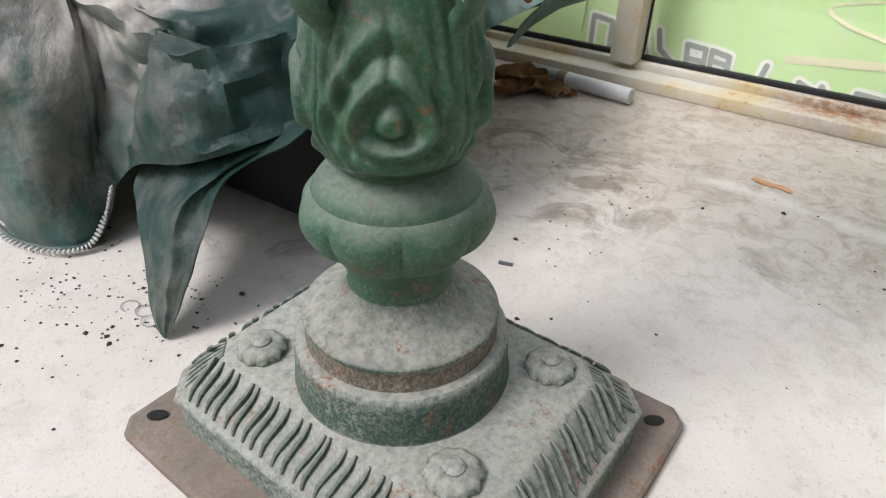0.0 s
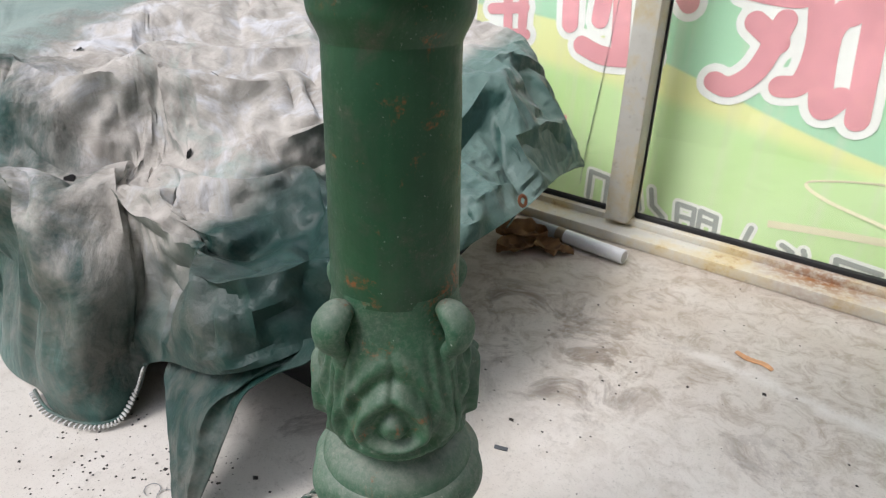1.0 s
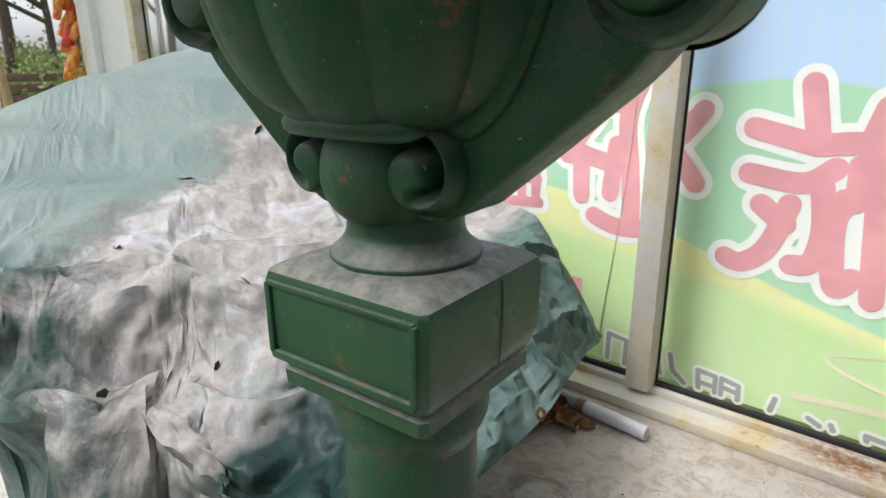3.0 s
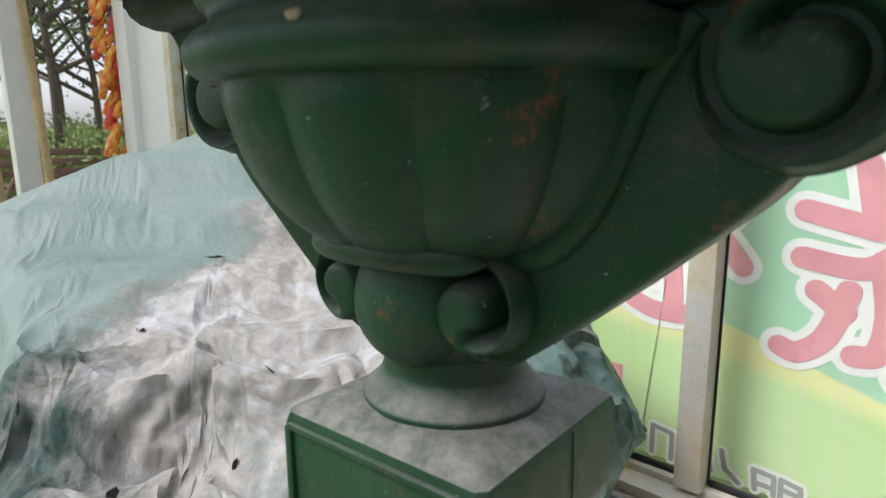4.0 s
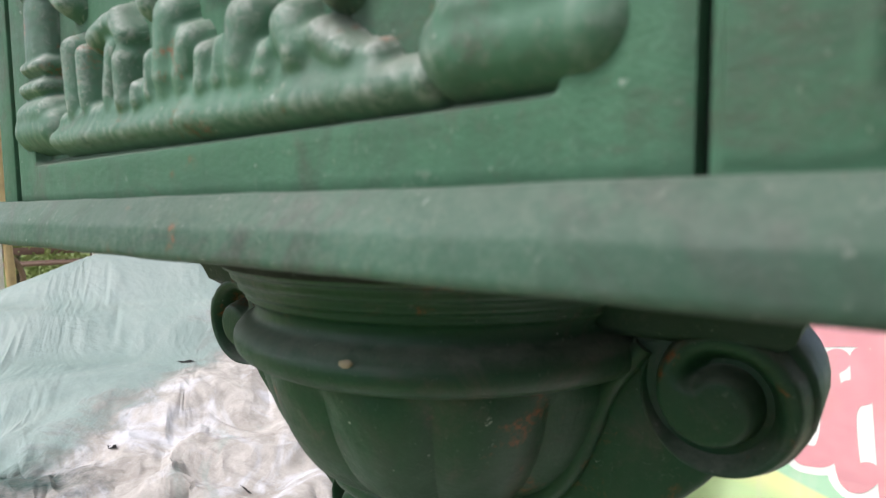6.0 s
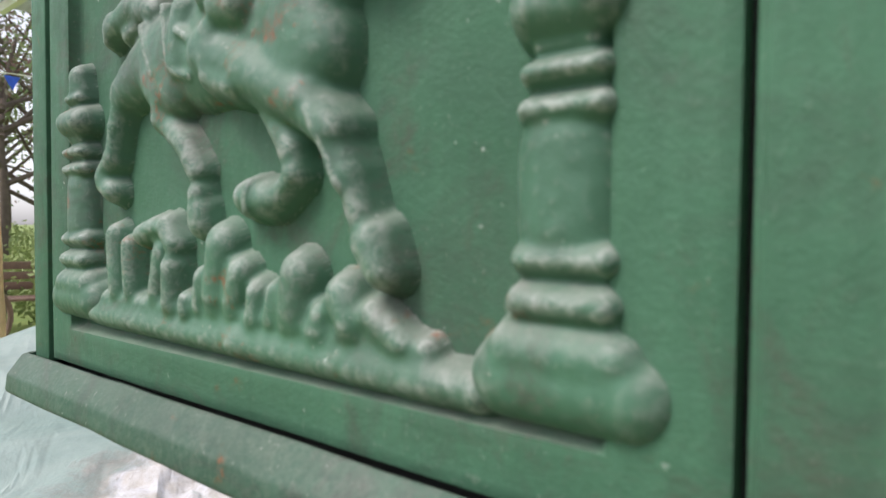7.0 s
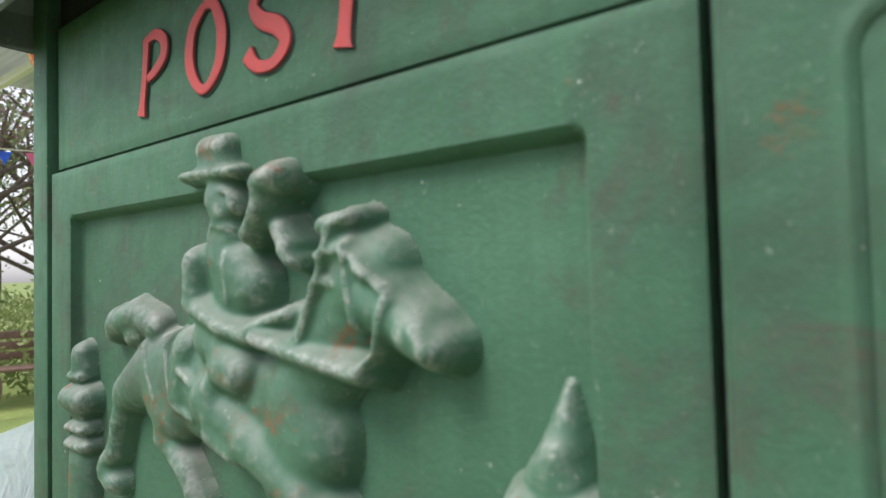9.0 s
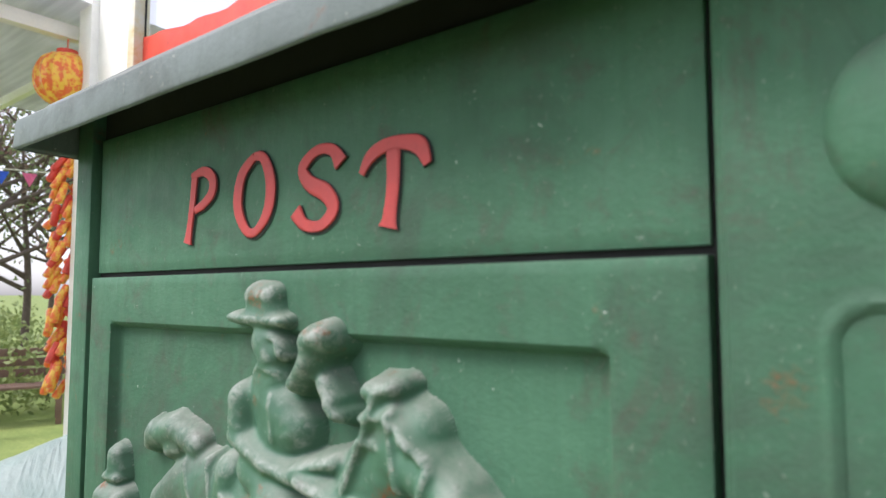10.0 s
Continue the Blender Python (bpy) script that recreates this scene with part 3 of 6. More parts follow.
def bulb_shape(a, r, z):
    best = 0.0
    fade = math.exp(-((z - 0.382) / 0.062) ** 4)
    q = (a + math.pi / 4) % (math.pi / 2)
    q = q - (math.pi / 2 if q > math.pi / 4 else 0)
    u, w = q * 0.068, z - 0.372
    uu = 0.74 * u * (1 + 9 * max(0, w))
    rho = math.sqrt(uu * uu + (w * (0.62 if w > 0 else 1.05)) ** 2)
    best = 0.0056 * (0.45 + 0.55 * smoothstep(0.0, 0.010, rho)) * math.sin(2 * math.pi * rho / 0.0185 + 0.9) * math.exp(-(rho / 0.040) ** 4)
    seam = 0.004 * math.exp(-(u / 0.004) ** 2) * (1 if w > 0.02 else 0) * math.exp(-((w - 0.045) / 0.03) ** 2)
    side = (a + math.pi / 4) % (math.pi / 2) - math.pi / 4
    flute = 0.0016 * math.sin(abs(side) * 0.068 / 0.0062 * math.pi) * math.exp(-(side / 0.45) ** 4)
    tail = math.exp(-((z - 0.328) / 0.006) ** 2) * 0.0015 * math.sin(z * 2200)
    return r + (best - seam) * fade + flute * math.exp(-((z - 0.385) / 0.05) ** 4) + tail


bulb = smooth_rows([(0.0450, 0.316, 0), (0.0485, 0.322, 0), (0.0590, 0.334, 0), (0.0665, 0.350, 0), (0.0698, 0.368, 0), (0.0695, 0.388, 0), (0.0668, 0.408, 0), (0.0620, 0.430, 0), (0.0560, 0.450, 0), (0.0525, 0.465, 0), (0.0518, 0.480, 0)], 14)
mpart("leaf_bulb", lathe([(v.x, v.y) for v in bulb], 360, bulb_shape), m_leafp, None, "bulb cast with looped leaf relief", PED @ pose(0, 0, 0, 0, 0, -9))
for k in range(4):
    tip = bmesh.new()
    add_tube(tip, smooth_rows([(0.0500, 0, 0.470), (0.0600, 0, 0.4685), (0.0690, 0, 0.461), (0.0705, 0, 0.450), (0.0665, 0, 0.441), (0.0600, 0, 0.434), (0.0595, 0, 0.420), (0.0600, 0, 0.400)], 4), [0.006, 0.0085, 0.0105, 0.0122, 0.0135, 0.0143, 0.0148, 0.0150, 0.0150, 0.0148, 0.0145, 0.0140, 0.0135, 0.0128, 0.0120, 0.0112, 0.0106, 0.0102, 0.0100, 0.0098, 0.0096, 0.0094, 0.0090, 0.0086, 0.0082, 0.0078, 0.0072, 0.0064, 0.005], 18, 0.75)
    tip = roughen(tip, 0.0010, 60)
    mpart("leaf_tip", tip, m_ring, None, "rounded worn leaf tip", PED @ pose(0, 0, 0, 0, 0, 90 * k - 7))
shaft = smooth_rows([(0.0520, 0.474, 0), (0.0515, 0.52, 0), (0.0500, 0.60, 0), (0.0492, 0.655, 0), (0.0500, 0.664, 0), (0.0555, 0.676, 0), (0.0575, 0.684, 0), (0.0580, 0.704, 0)], 5)
mpart("shaft", roughen(lathe([(v.x, v.y) for v in shaft], 96), 0.0004, 30), m_green, None, "plain green column shaft", PED)


def square(h):
    return octagon(h, 0.0045)


blk = stack([(square(0.0605), 0.704), (square(0.0625), 0.706), (square(0.0632), 0.7165), (square(0.061), 0.7185)])
mpart("block_foot", soften(blk, 0.0012), m_block, None, "", PED)
blk = stack([(square(0.060), 0.7175), (square(0.0650), 0.724), (square(0.0685), 0.737), (square(0.0685), 0.782), (square(0.0668), 0.788), (square(0.061), 0.7915), (square(0.050), 0.7965)])
block = mpart("block", roughen(soften(blk, 0.0032, 3), 0.0008, 25), m_block, None, "square block with a framed front", PED)
for a in range(2):
    fr = bmesh.new()
    R = pose(0, 0, 0, 0, 0, 180 * a)
    for x0, x1, z0, z1 in ((-0.062, 0.062, 0.7795, 0.7835), (-0.062, 0.062, 0.7275, 0.7335), (-0.064, -0.0585, 0.731, 0.782), (0.0585, 0.064, 0.731, 0.782)):
        add_box(fr, x0, x1, -0.0712, -0.066, z0, z1, 0.0015, R)
    part("block_frame", fr, m_green, block)
weld = bmesh.new()
add_tube(weld, smooth_rows([(0.0688, 0.012, 0.786), (0.0693, 0.0125, 0.76), (0.0690, 0.011, 0.738), (0.067, 0.012, 0.726)], 5), 0.0005, 6)
part("weld_seam", weld, m_green, block)

collar = smooth_rows([(0.0505, 0.793, 0), (0.0515, 0.7985, 0), (0.0485, 0.8020, 0), (0.0450, 0.8050, 0), (0.0415, 0.810, 0), (0.0395, 0.817, 0), (0.0395, 0.834, 0)], 4)
mpart("collar", lathe([(v.x, v.y) for v in collar], 72), m_block, None, "", PED)


def bowl_lobes(a, r, z):
    k = lerp_rows([(0.884, 0.3), (0.900, 1), (0.95, 1), (0.966, 0)], z)
    return r + 0.0062 * k * (abs(math.sin(6 * a)) ** 0.85 - 0.62)


bw = smooth_rows([(0.036, 0.8190, 0), (0.047, 0.8235, 0), (0.0570, 0.834, 0), (0.0615, 0.849, 0), (0.0610, 0.864, 0), (0.0570, 0.879, 0), (0.0500, 0.887, 0)], 5)
mpart("bowl_foot", lathe([(v.x * 0.80, v.y) for v in bw], 96), m_green, None, "", PED)
for k in range(2):
    ball = bmesh.new()
    bmesh.ops.create_uvsphere(ball, u_segments=40, v_segments=28, radius=1)
    for v in ball.verts:
        v.co = Vector((0.0350 * v.co.x, 0.032 * v.co.y, 0.0335 * v.co.z * (1.0 if v.co.z < 0 else 1.25)))
    mpart("knob", ball, m_green, None, "smooth cast knob between the scrolls", PED @ pose(0, 0, 0, 0, 0, 180 * k) @ pose(0, -0.029, 0.8535))
bw = smooth_rows([(0.040, 0.880, 0), (0.062, 0.883, 0), (0.078, 0.892, 0), (0.092, 0.905, 0), (0.104, 0.925, 0), (0.112, 0.948, 0), (0.1155, 0.966, 0)], 8)
mpart("bowl", lathe([(v.x, v.y) for v in bw], 288, bowl_lobes), m_green, None, "fluted cast bowl under the box", PED)
rim = smooth_rows([(0.112, 0.962, 0), (0.122, 0.963, 0), (0.1285, 0.968, 0), (0.1295, 0.976, 0), (0.1250, 0.982, 0), (0.1190, 0.985, 0), (0.1175, 0.990, 0), (0.1190, 0.994, 0), (0.1225, 0.9965, 0), (0.1230, 0.9995, 0), (0.1262, 1.002, 0),
                   (0.1270, 1.0055, 0), (0.1300, 1.008, 0), (0.1312, 1.012, 0), (0.1345, 1.014, 0), (0.1360, 1.018, 0), (0.1365, 1.024, 0), (0.1368, 1.0405, 0), (0.1340, 1.0425, 0)], 3)
mpart("bowl_rim", lathe([(v.x, v.y) for v in rim], 144), m_green, None, "stepped moulding round the bowl's rim", PED)
# grimy band, painted darker still as shade from the box above
mpart("crown_band", lathe([(0.130, 1.0155), (0.1366, 1.0160), (0.1374, 1.024), (0.1376, 1.0412), (0.1350, 1.0430), (0.1200, 1.0434)], 144), m_blackgreen, None, "dark grimy band under the box, shade painted in", PED)


def scroll_plate(outline, half, bev=0.003):
    """A plate cut to an (r, z) outline and as wide as twice half."""
    bm = bmesh.new()
    vs = [bm.verts.new((r, -half, z)) for r, z in outline]
    f = bm.faces.new(vs)
    ex = bmesh.ops.extrude_face_region(bm, geom=[f])
    for v in ex["geom"]:
        if isinstance(v, bmesh.types.BMVert):
            v.co.y = half
    bmesh.ops.recalc_face_normals(bm, faces=bm.faces[:])
    es = [e for e in bm.edges if abs(e.verts[0].co.y - e.verts[1].co.y) < 1e-6]
    bmesh.ops.bevel(bm, geom=es, offset=bev, segments=3, affect="EDGES", profile=0.5)
    return bm


def roll(cx, cz, y, s, R, pitch, core, height, start, turn):
    """A scroll's face: one rounded coil wound round a domed core, standing out of the bracket's side."""
    verts, nr, na = [], 48, 120
    for i in range(na):
        th = 2 * math.pi * i / na
        for j in range(nr):
            r = R * j / (nr - 1)
            h = 1.0 - 0.30 * (r / R) ** 2
            lap = (turn * (th - start)) % (2 * math.pi)
            for k in range(3):
                a = lap + 2 * math.pi * k
                if a <= pitch:
                    line = core + (R * 1.02 - core) * (a / pitch) ** 1.15
                    deep = smoothstep(0.0, 1.3, a)
                    off = (r - line) / (0.0032 if r < line else 0.0056)
                    h -= 0.90 * deep * math.exp(-off * off)
            h *= smoothstep(1.0, 0.88, r / R)
            verts.append((cx + r * math.cos(th), y + s * (height * h - 0.002), cz + r * math.sin(th)))
    return grid_mesh(verts, na, nr, True)


outer = [(0.0155, 0.868), (0.0130, 0.857), (0.0160, 0.843), (0.0260, 0.8330), (0.041, 0.8290), (0.0575, 0.8325), (0.080, 0.8500), (0.103, 0.8690), (0.125, 0.8880), (0.146, 0.906), (0.157, 0.9170)]
volute = [(0.1655 + 0.0375 * math.cos(radians(a)), 0.9640 + 0.0365 * math.sin(radians(a))) for a in range(-90, 60, 12)]
inner = [(0.152, 0.988), (0.126, 0.985), (0.108, 0.962), (0.100, 0.932), (0.088, 0.908), (0.070, 0.890), (0.052, 0.886), (0.034, 0.880)]
out = [(v.x, v.y) for v in smooth_rows([(x, z, 0) for x, z in outer], 4)] + volute + inner
for k in range(2):
    AT = PED @ pose(0, 0, 0, 0, 0, 180 * k)
    br = mpart("scroll_bracket", scroll_plate(out, 0.0265, 0.0045), m_green, None, "scrolled cast bracket with volutes", AT)
    for s in (-1, 1):
        part("volute", roll(0.1640, 0.9620, s * 0.0265, s, 0.0372, 8.8, 0.0125, 0.0175, radians(170), -1), m_green, br, "rolled volute with a domed core")
        part("small_volute", roll(0.0420, 0.8590, s * 0.0265, s, 0.0310, 9.6, 0.0105, 0.0260, radians(250), 1), m_green, br, "small rolled scroll")
        sp = bmesh.new()
        rail = [(v.x, s * 0.0265, v.y) for v in smooth_rows([(0.050, 0.8865, 0), (0.070, 0.8870, 0), (0.090, 0.906, 0), (0.103, 0.932, 0), (0.113, 0.957, 0), (0.130, 0.980, 0)], 6)]
        add_tube(sp, rail, [0.0078 - 0.00009 * i for i in range(len(rail))], 12)
        part("rail", sp, m_green, br)
    cn = []
    for r, z in ((0.177, 0.983), (0.187, 0.9855), (0.194, 0.991), (0.1965, 0.999), (0.198, 1.002), (0.204, 1.003), (0.2105, 1.0065), (0.215, 1.012), (0.217, 1.018), (0.217, 1.042)):
        h = 0.063 - (0.217 - r)
        cn.append(([(0.09, -h), (r, -h), (r, h), (0.09, h)], z))
    # the block's shade is put into its darker green
    mpart("cornice_block", soften(stack(cn), 0.0009, 1, 20), m_green_shade, None, "moulded cornice block above the volute", AT)
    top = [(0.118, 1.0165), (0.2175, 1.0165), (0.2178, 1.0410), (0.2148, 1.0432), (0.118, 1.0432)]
    # this band's colour holds shade as well as grime
    mpart("cornice_band", scroll_plate(top, 0.0638, 0.0015), m_blackgreen, None, "dark grimy top band, shade painted in", AT)
    gar = bmesh.new()
    pts = []
    for i in range(31):
        u = i / 15 - 1
        pts.append((0.0540 * u, 0.0670 - 0.020 * u * u, 0.8860 - 0.0025 * u * u))
    add_tube(gar, pts, [0.0072 * (1 - 0.88 * abs(i / 15 - 1) ** 9) for i in range(31)], 12)
    mpart("garland", gar, m_green, None, "", AT)

chip = bmesh.new()
bmesh.ops.create_icosphere(chip, subdivisions=2, radius=1)
for v in chip.verts:
    v.co = Vector((v.co.x * 0.0036, v.co.y * 0.0010, v.co.z * 0.0020)) * (1 + 0.3 * noise.noise(v.co * 2))
m_bare = plain("bare filler", (0.36, 0.30, 0.20), 0.8)
mpart("paint_chip", chip, m_bare, None, "pale chipped spot on the rim", pose(0.0410, -0.1228, 0.9790, 0, 0, 20))

# the box
HX, FY, BY = 0.231, -0.171, 0.20


def sheared(bm):
    for v in bm.verts:
        v.co.z += v.co.x * 0.014 * (1 - smoothstep(1.06, 1.25, v.co.z))
    return bm


def wide(x0, x1, y0, y1):
    return [(x0, y0), (x1, y0), (x1, y1), (x0, y1)]


lip = stack([(wide(-0.215, 0.255, -0.120, 0.16), 1.0432), (wide(-0.224, 0.275, -0.1790, 0.206), 1.0350), (wide(-0.229, 0.280, -0.1845, 0.212), 1.0280), (wide(-0.2315, 0.2825, -0.1870, 0.214), 1.0280), (wide(-0.2325, 0.2835, -0.1885, 0.216), 1.0305),
             (wide(-0.2325, 0.2835, -0.1870, 0.215), 1.0405), (wide(-0.2320, 0.2830, -0.1785, 0.207), 1.0518), (wide(-0.2310, 0.2820, -0.1765, 0.205), 1.0530), (wide(-0.2300, 0.2810, -0.1745, 0.203), 1.0525), (wide(-0.2295, 0.2805, -0.1740, 0.202), 1.0455), (wide(-0.222, 0.270, -0.150, 0.19), 1.0450)])
bmesh.ops.subdivide_edges(lip, edges=[e for e in lip.edges if e.calc_length() > 0.3], cuts=24)
m_lip = cast_paint("scuffed grimy lip paint", (0.040, 0.100, 0.062), 0.7, 0.22, 1.0, 0.6, 1.3, 0.0, 0.12, 0.85, 0.9, 0.3)
mpart("lip", sheared(roughen(soften(lip, 0.0012), 0.0007, 25)), m_lip, None, "sloping moulded lip under the box")
# thin grimy sheet added under the lip, its colour darkened as shade
m_soffit = cast_paint("grimy underside paint with shade", (0.018, 0.050, 0.031), 0.2, 0.2, 1.2, 0.65, 1.3, 0.0, 0.0, 0.8, 0.3, 0.2)
mpart("lip_underside", sheared(stack([(wide(-0.214, 0.254, -0.119, 0.159), 1.0427), (wide(-0.214, 0.254, -0.119, 0.159), 1.0421), (wide(-0.2225, 0.2735, -0.1772, 0.2045), 1.0338), (wide(-0.2225, 0.2735, -0.1772, 0.2045), 1.0346)])), m_soffit, None, "grimy underside of the lip, shade painted in")
hexb = lathe([(0.011, 0), (0.011, 0.006), (0.009, 0.0075)], 6)
mpart("bolt", hexb, m_rustband, None, "rusty hexagonal bolt", pose(-0.205, -0.128, 1.0290))
mpart("bolt", lathe([(0.011, 0), (0.011, 0.006), (0.009, 0.0075)], 6), m_rustband, None, "rusty hexagonal bolt", pose(-0.205, 0.09, 1.0330))

body = bmesh.new()
add_box(body, -HX + 0.008, 0.272, -0.150, BY - 0.004, 1.044, 1.466, 0.0)
add_box(body, -HX, -0.2075, FY, -0.140, 1.046, 1.466, 0.0015)
join(body, stack([([(0.2062, -0.140), (0.2062, -0.1698), (0.2074, FY)] + [(0.281 - 0.016 + 0.016 * math.cos(a), FY + 0.016 + 0.016 * math.sin(a)) for a in [radians(-90 + 7.5 * k) for k in range(13)]] + [(0.281, -0.140)], z) for z in (1.046, 1.466)]))
mpart("body", body, m_box, None, "cast box body with narrow corner stiles")
mpart("gap", boxm(-0.2078, 0.2058, -0.162, -0.1495, 1.045, 1.464), m_dark, None, "dark gap round the door")


def panel_sheet(x0, x1, z0, z1, nx, nz, depth, edge=0.004, y=-0.170):
    """A front sheet with depth(x, z) as its relief, its rim turned back."""
    verts = []
    for i in range(nx):
        for j in range(nz):
            x, z = x0 + (x1 - x0) * i / (nx - 1), z0 + (z1 - z0) * j / (nz - 1)
            e = min(i, nx - 1 - i, j, nz - 1 - j)
            yy = y - depth(x, z) + (0.012 if e == 0 else 0.0012 if e == 1 else 0)
            if i == 1 or i == nx - 2:
                x = x0 + 0.0005 if i == 1 else x1 - 0.0005
            if j == 1 or j == nz - 2:
                z = z0 + 0.0005 if j == 1 else z1 - 0.0005
            if e == 0:
                x = x0 if i == 0 else x1 if i == nx - 1 else x
            verts.append((x, yy, z))
    return grid_mesh(verts, nx, nz)


def door_depth(x, z):
    """The framed recess: 5 mm deep with rounded corners and soft edges."""
    r = 0.0025
    dx = max(abs(x + 0.001) - (0.172 - r), 0)
    dz = max(abs(z - 1.1885) - (0.1145 - r), 0)
    d = math.hypot(dx, dz) - r
    wob = 0.0006 * noise.noise(Vector((x * 9, z * 9, 1)))
    return -0.0075 * (1 - smoothstep(-0.0018, 0.0018, d)) + wob


door = mpart("door", sheared(panel_sheet(-0.2055, 0.2034, 1.0512, 1.3350, 210, 146, door_depth)), m_box, None, "door panel with a recessed field")
mpart("slot_flap", panel_sheet(-0.2055, 0.2034, 1.3374, 1.4320, 120, 40, lambda x, z: 0.0005 * noise.noise(Vector((x * 8, z * 8, 4))) - 0.004), m_box, None, "upper front panel")

# relief on the door: soft union of tapered strokes, in millimetres on the panel (x, z, radius ... height)
STROKES = (
    (-66, 216, 24.2, -23, 212, 26.4, 14), (-23, 210, 24.2, 32, 212, 24.2, 14), (46, 214, 22, 52, 200, 23.1, 18), (38, 198, 16.5, 52, 192, 16.5, 16), (-64, 204, 16.5, -48, 198, 15.4, 14),
    (50, 224, 22, 80, 260, 20.9, 16), (76, 274, 13.2, 87, 265, 17.6, 17), (82, 260, 16.5, 95, 255, 14.3, 18), (93, 255, 14.3, 113, 245, 11, 19), (112, 245, 11.6, 120, 240, 9.4, 21),
    (58, 240, 3.2, 76, 281, 4.5, 20), (70, 283, 6.6, 83, 285, 5.5, 19), (84, 276, 3, 89, 247, 3, 22.5), (104, 256, 3, 99, 239, 3, 22.5), (91, 267, 4, 95, 264, 4, 22), (87, 272, 2.5, 103, 259, 2.5, 22), (66, 272, 3, 84, 274, 3, 20), (64, 262, 3, 78, 262, 3, 19), (117, 247, 2.5, 122, 238, 2.5, 23),
    (-70, 240, 9.9, -92, 246, 9.9, 12), (-92, 246, 10.5, -114, 240, 9.4, 12.5), (-114, 245, 6.6, -119, 234, 6.1, 11), (-98, 234, 7.7, -86, 236, 6.6, 10),
    (-82, 214, 18.7, -102, 204, 13.2, 13), (-104, 204, 11, -110, 186, 8.2, 12), (-110, 186, 8.2, -115, 170, 7.5, 12), (-115, 170, 7.9, -124, 162, 9, 12.5), (-126, 159, 9.9, -116, 152, 8.2, 13),
    (-58, 198, 13.2, -60, 186, 9.9, 13), (-60, 186, 9.4, -40, 172, 7.9, 12), (-40, 172, 7.9, -29, 159, 7.9, 12), (-28, 149, 7.5, -28, 148, 7.5, 12.5), (-27, 141, 9.4, -26, 135, 9.4, 13),
    (-14, 210, 15.4, 20, 196, 14.9, 19), (20, 196, 14.3, 53, 181, 13.2, 20), (53, 181, 13.2, 69, 168, 11, 18.5), (68, 168, 9.9, 76, 152, 8.4, 15.5), (76, 152, 8.4, 82, 137, 7.5, 15), (86, 129, 11, 92, 119, 8.8, 16), (62, 176, 3.5, 76, 148, 3, 19),
    (26, 184, 9.9, 40, 164, 8.6, 12), (40, 164, 8.6, 43, 154, 7.7, 12), (43, 154, 7.5, 32, 145, 7.2, 12), (26, 145, 9.9, 11, 146, 9.9, 13.5), (19, 153, 2.5, 17, 138, 2.5, 16),
    (-11, 322.5, 9.5, 1, 322, 9, 17.5), (-27, 311.5, 5.2, 13, 310, 5, 18.5), (-11, 315, 10, 2, 315, 9.5, 16.5), (-3, 300, 14, 1, 294, 13, 17.5), (10, 299, 4, 12, 294, 4, 17.5), (4, 303, 2.5, 9, 302, 2.5, 18.5), (-6, 284, 10.5, 4, 283, 10.5, 14.8),
    (-2, 274, 18.7, 6, 256, 19.9, 15.4), (8, 268, 15.2, 16, 260, 14, 16.4), (-19, 272, 10.5, -19, 254, 9.9, 20.1), (-19, 253, 9.4, 6, 243, 7.9, 20.5), (6, 243, 7.9, 23, 240, 6.8, 20), (6, 276, 2, 8, 254, 2, 18), (-6, 288, 2.5, 8, 286, 2.5, 16.5), (-22, 262, 2, -14, 258, 2, 20.5),
    (23, 282, 7, 34, 294, 9.6, 19.6), (36, 302, 10.5, 42, 304, 9.8, 22.8), (36, 298, 9.4, 32, 290, 8.2, 21.2), (40, 284, 7, 45, 276, 7, 16.4), (45, 274, 5.6, 49, 270, 5, 17),
    (30, 240, 6.8, 64, 234, 6.4, 21.5), (64, 234, 6.8, 89, 230, 6.8, 22), (89, 231, 4.2, 100, 240, 3.6, 20), (50, 234, 2.6, 68, 264, 2.6, 18.5), (24, 244, 5, 48, 250, 5.5, 18),
    (-10, 238, 15.4, 10, 228, 13.2, 19), (4, 226, 14.3, 14, 224, 13.2, 21.5), (-6, 216, 11.6, -4, 198, 10.5, 19.5), (-4, 196, 9.4, 14, 190, 7.9, 19.5), (-34, 232, 12.1, -38, 208, 10.5, 16), (-49, 238, 2.6, -41, 206, 2.6, 17), (-38, 204, 2.6, -24, 200, 2.6, 17), (-32, 222, 3, -22, 216, 3, 18.5), (-72, 232, 3, -58, 206, 3, 16),
)
ROCKS = (
    (-114, 129, 8.5, -112, 101, 9, 12), (-98, 124, 7, -96, 101, 7.5, 11.5), (-83, 129, 8, -67, 133, 8, 12), (-57, 133, 9, -50, 125, 8, 12.5), (-65, 121, 8, -69, 101, 8, 11), (-51, 114, 9, -51, 97, 8.5, 13.5), (-36, 100, 6.2, -36, 95, 6.2, 13.5),
    (-9, 126, 12, -13, 103, 11, 13.5), (5, 114, 9, 1, 101, 9, 12.5), (-24, 111, 7, -26, 99, 7, 12), (18, 107, 7.2, 17, 97, 7.2, 12.5), (44, 115, 12, 42, 101, 11.5, 13.5), (31, 108, 7, 29, 98, 7, 12), (70, 109, 10.5, 75, 100, 9, 13.5), (86, 103, 8, 99, 96, 6, 12), (59, 101, 8, 57, 96, 8, 12),
    (-138, 84, 8.5, 5, 84, 8.5, 12), (5, 84, 8.5, 130, 84, 8.5, 12), (-128, 93, 7, 108, 93, 7, 9.5),
)


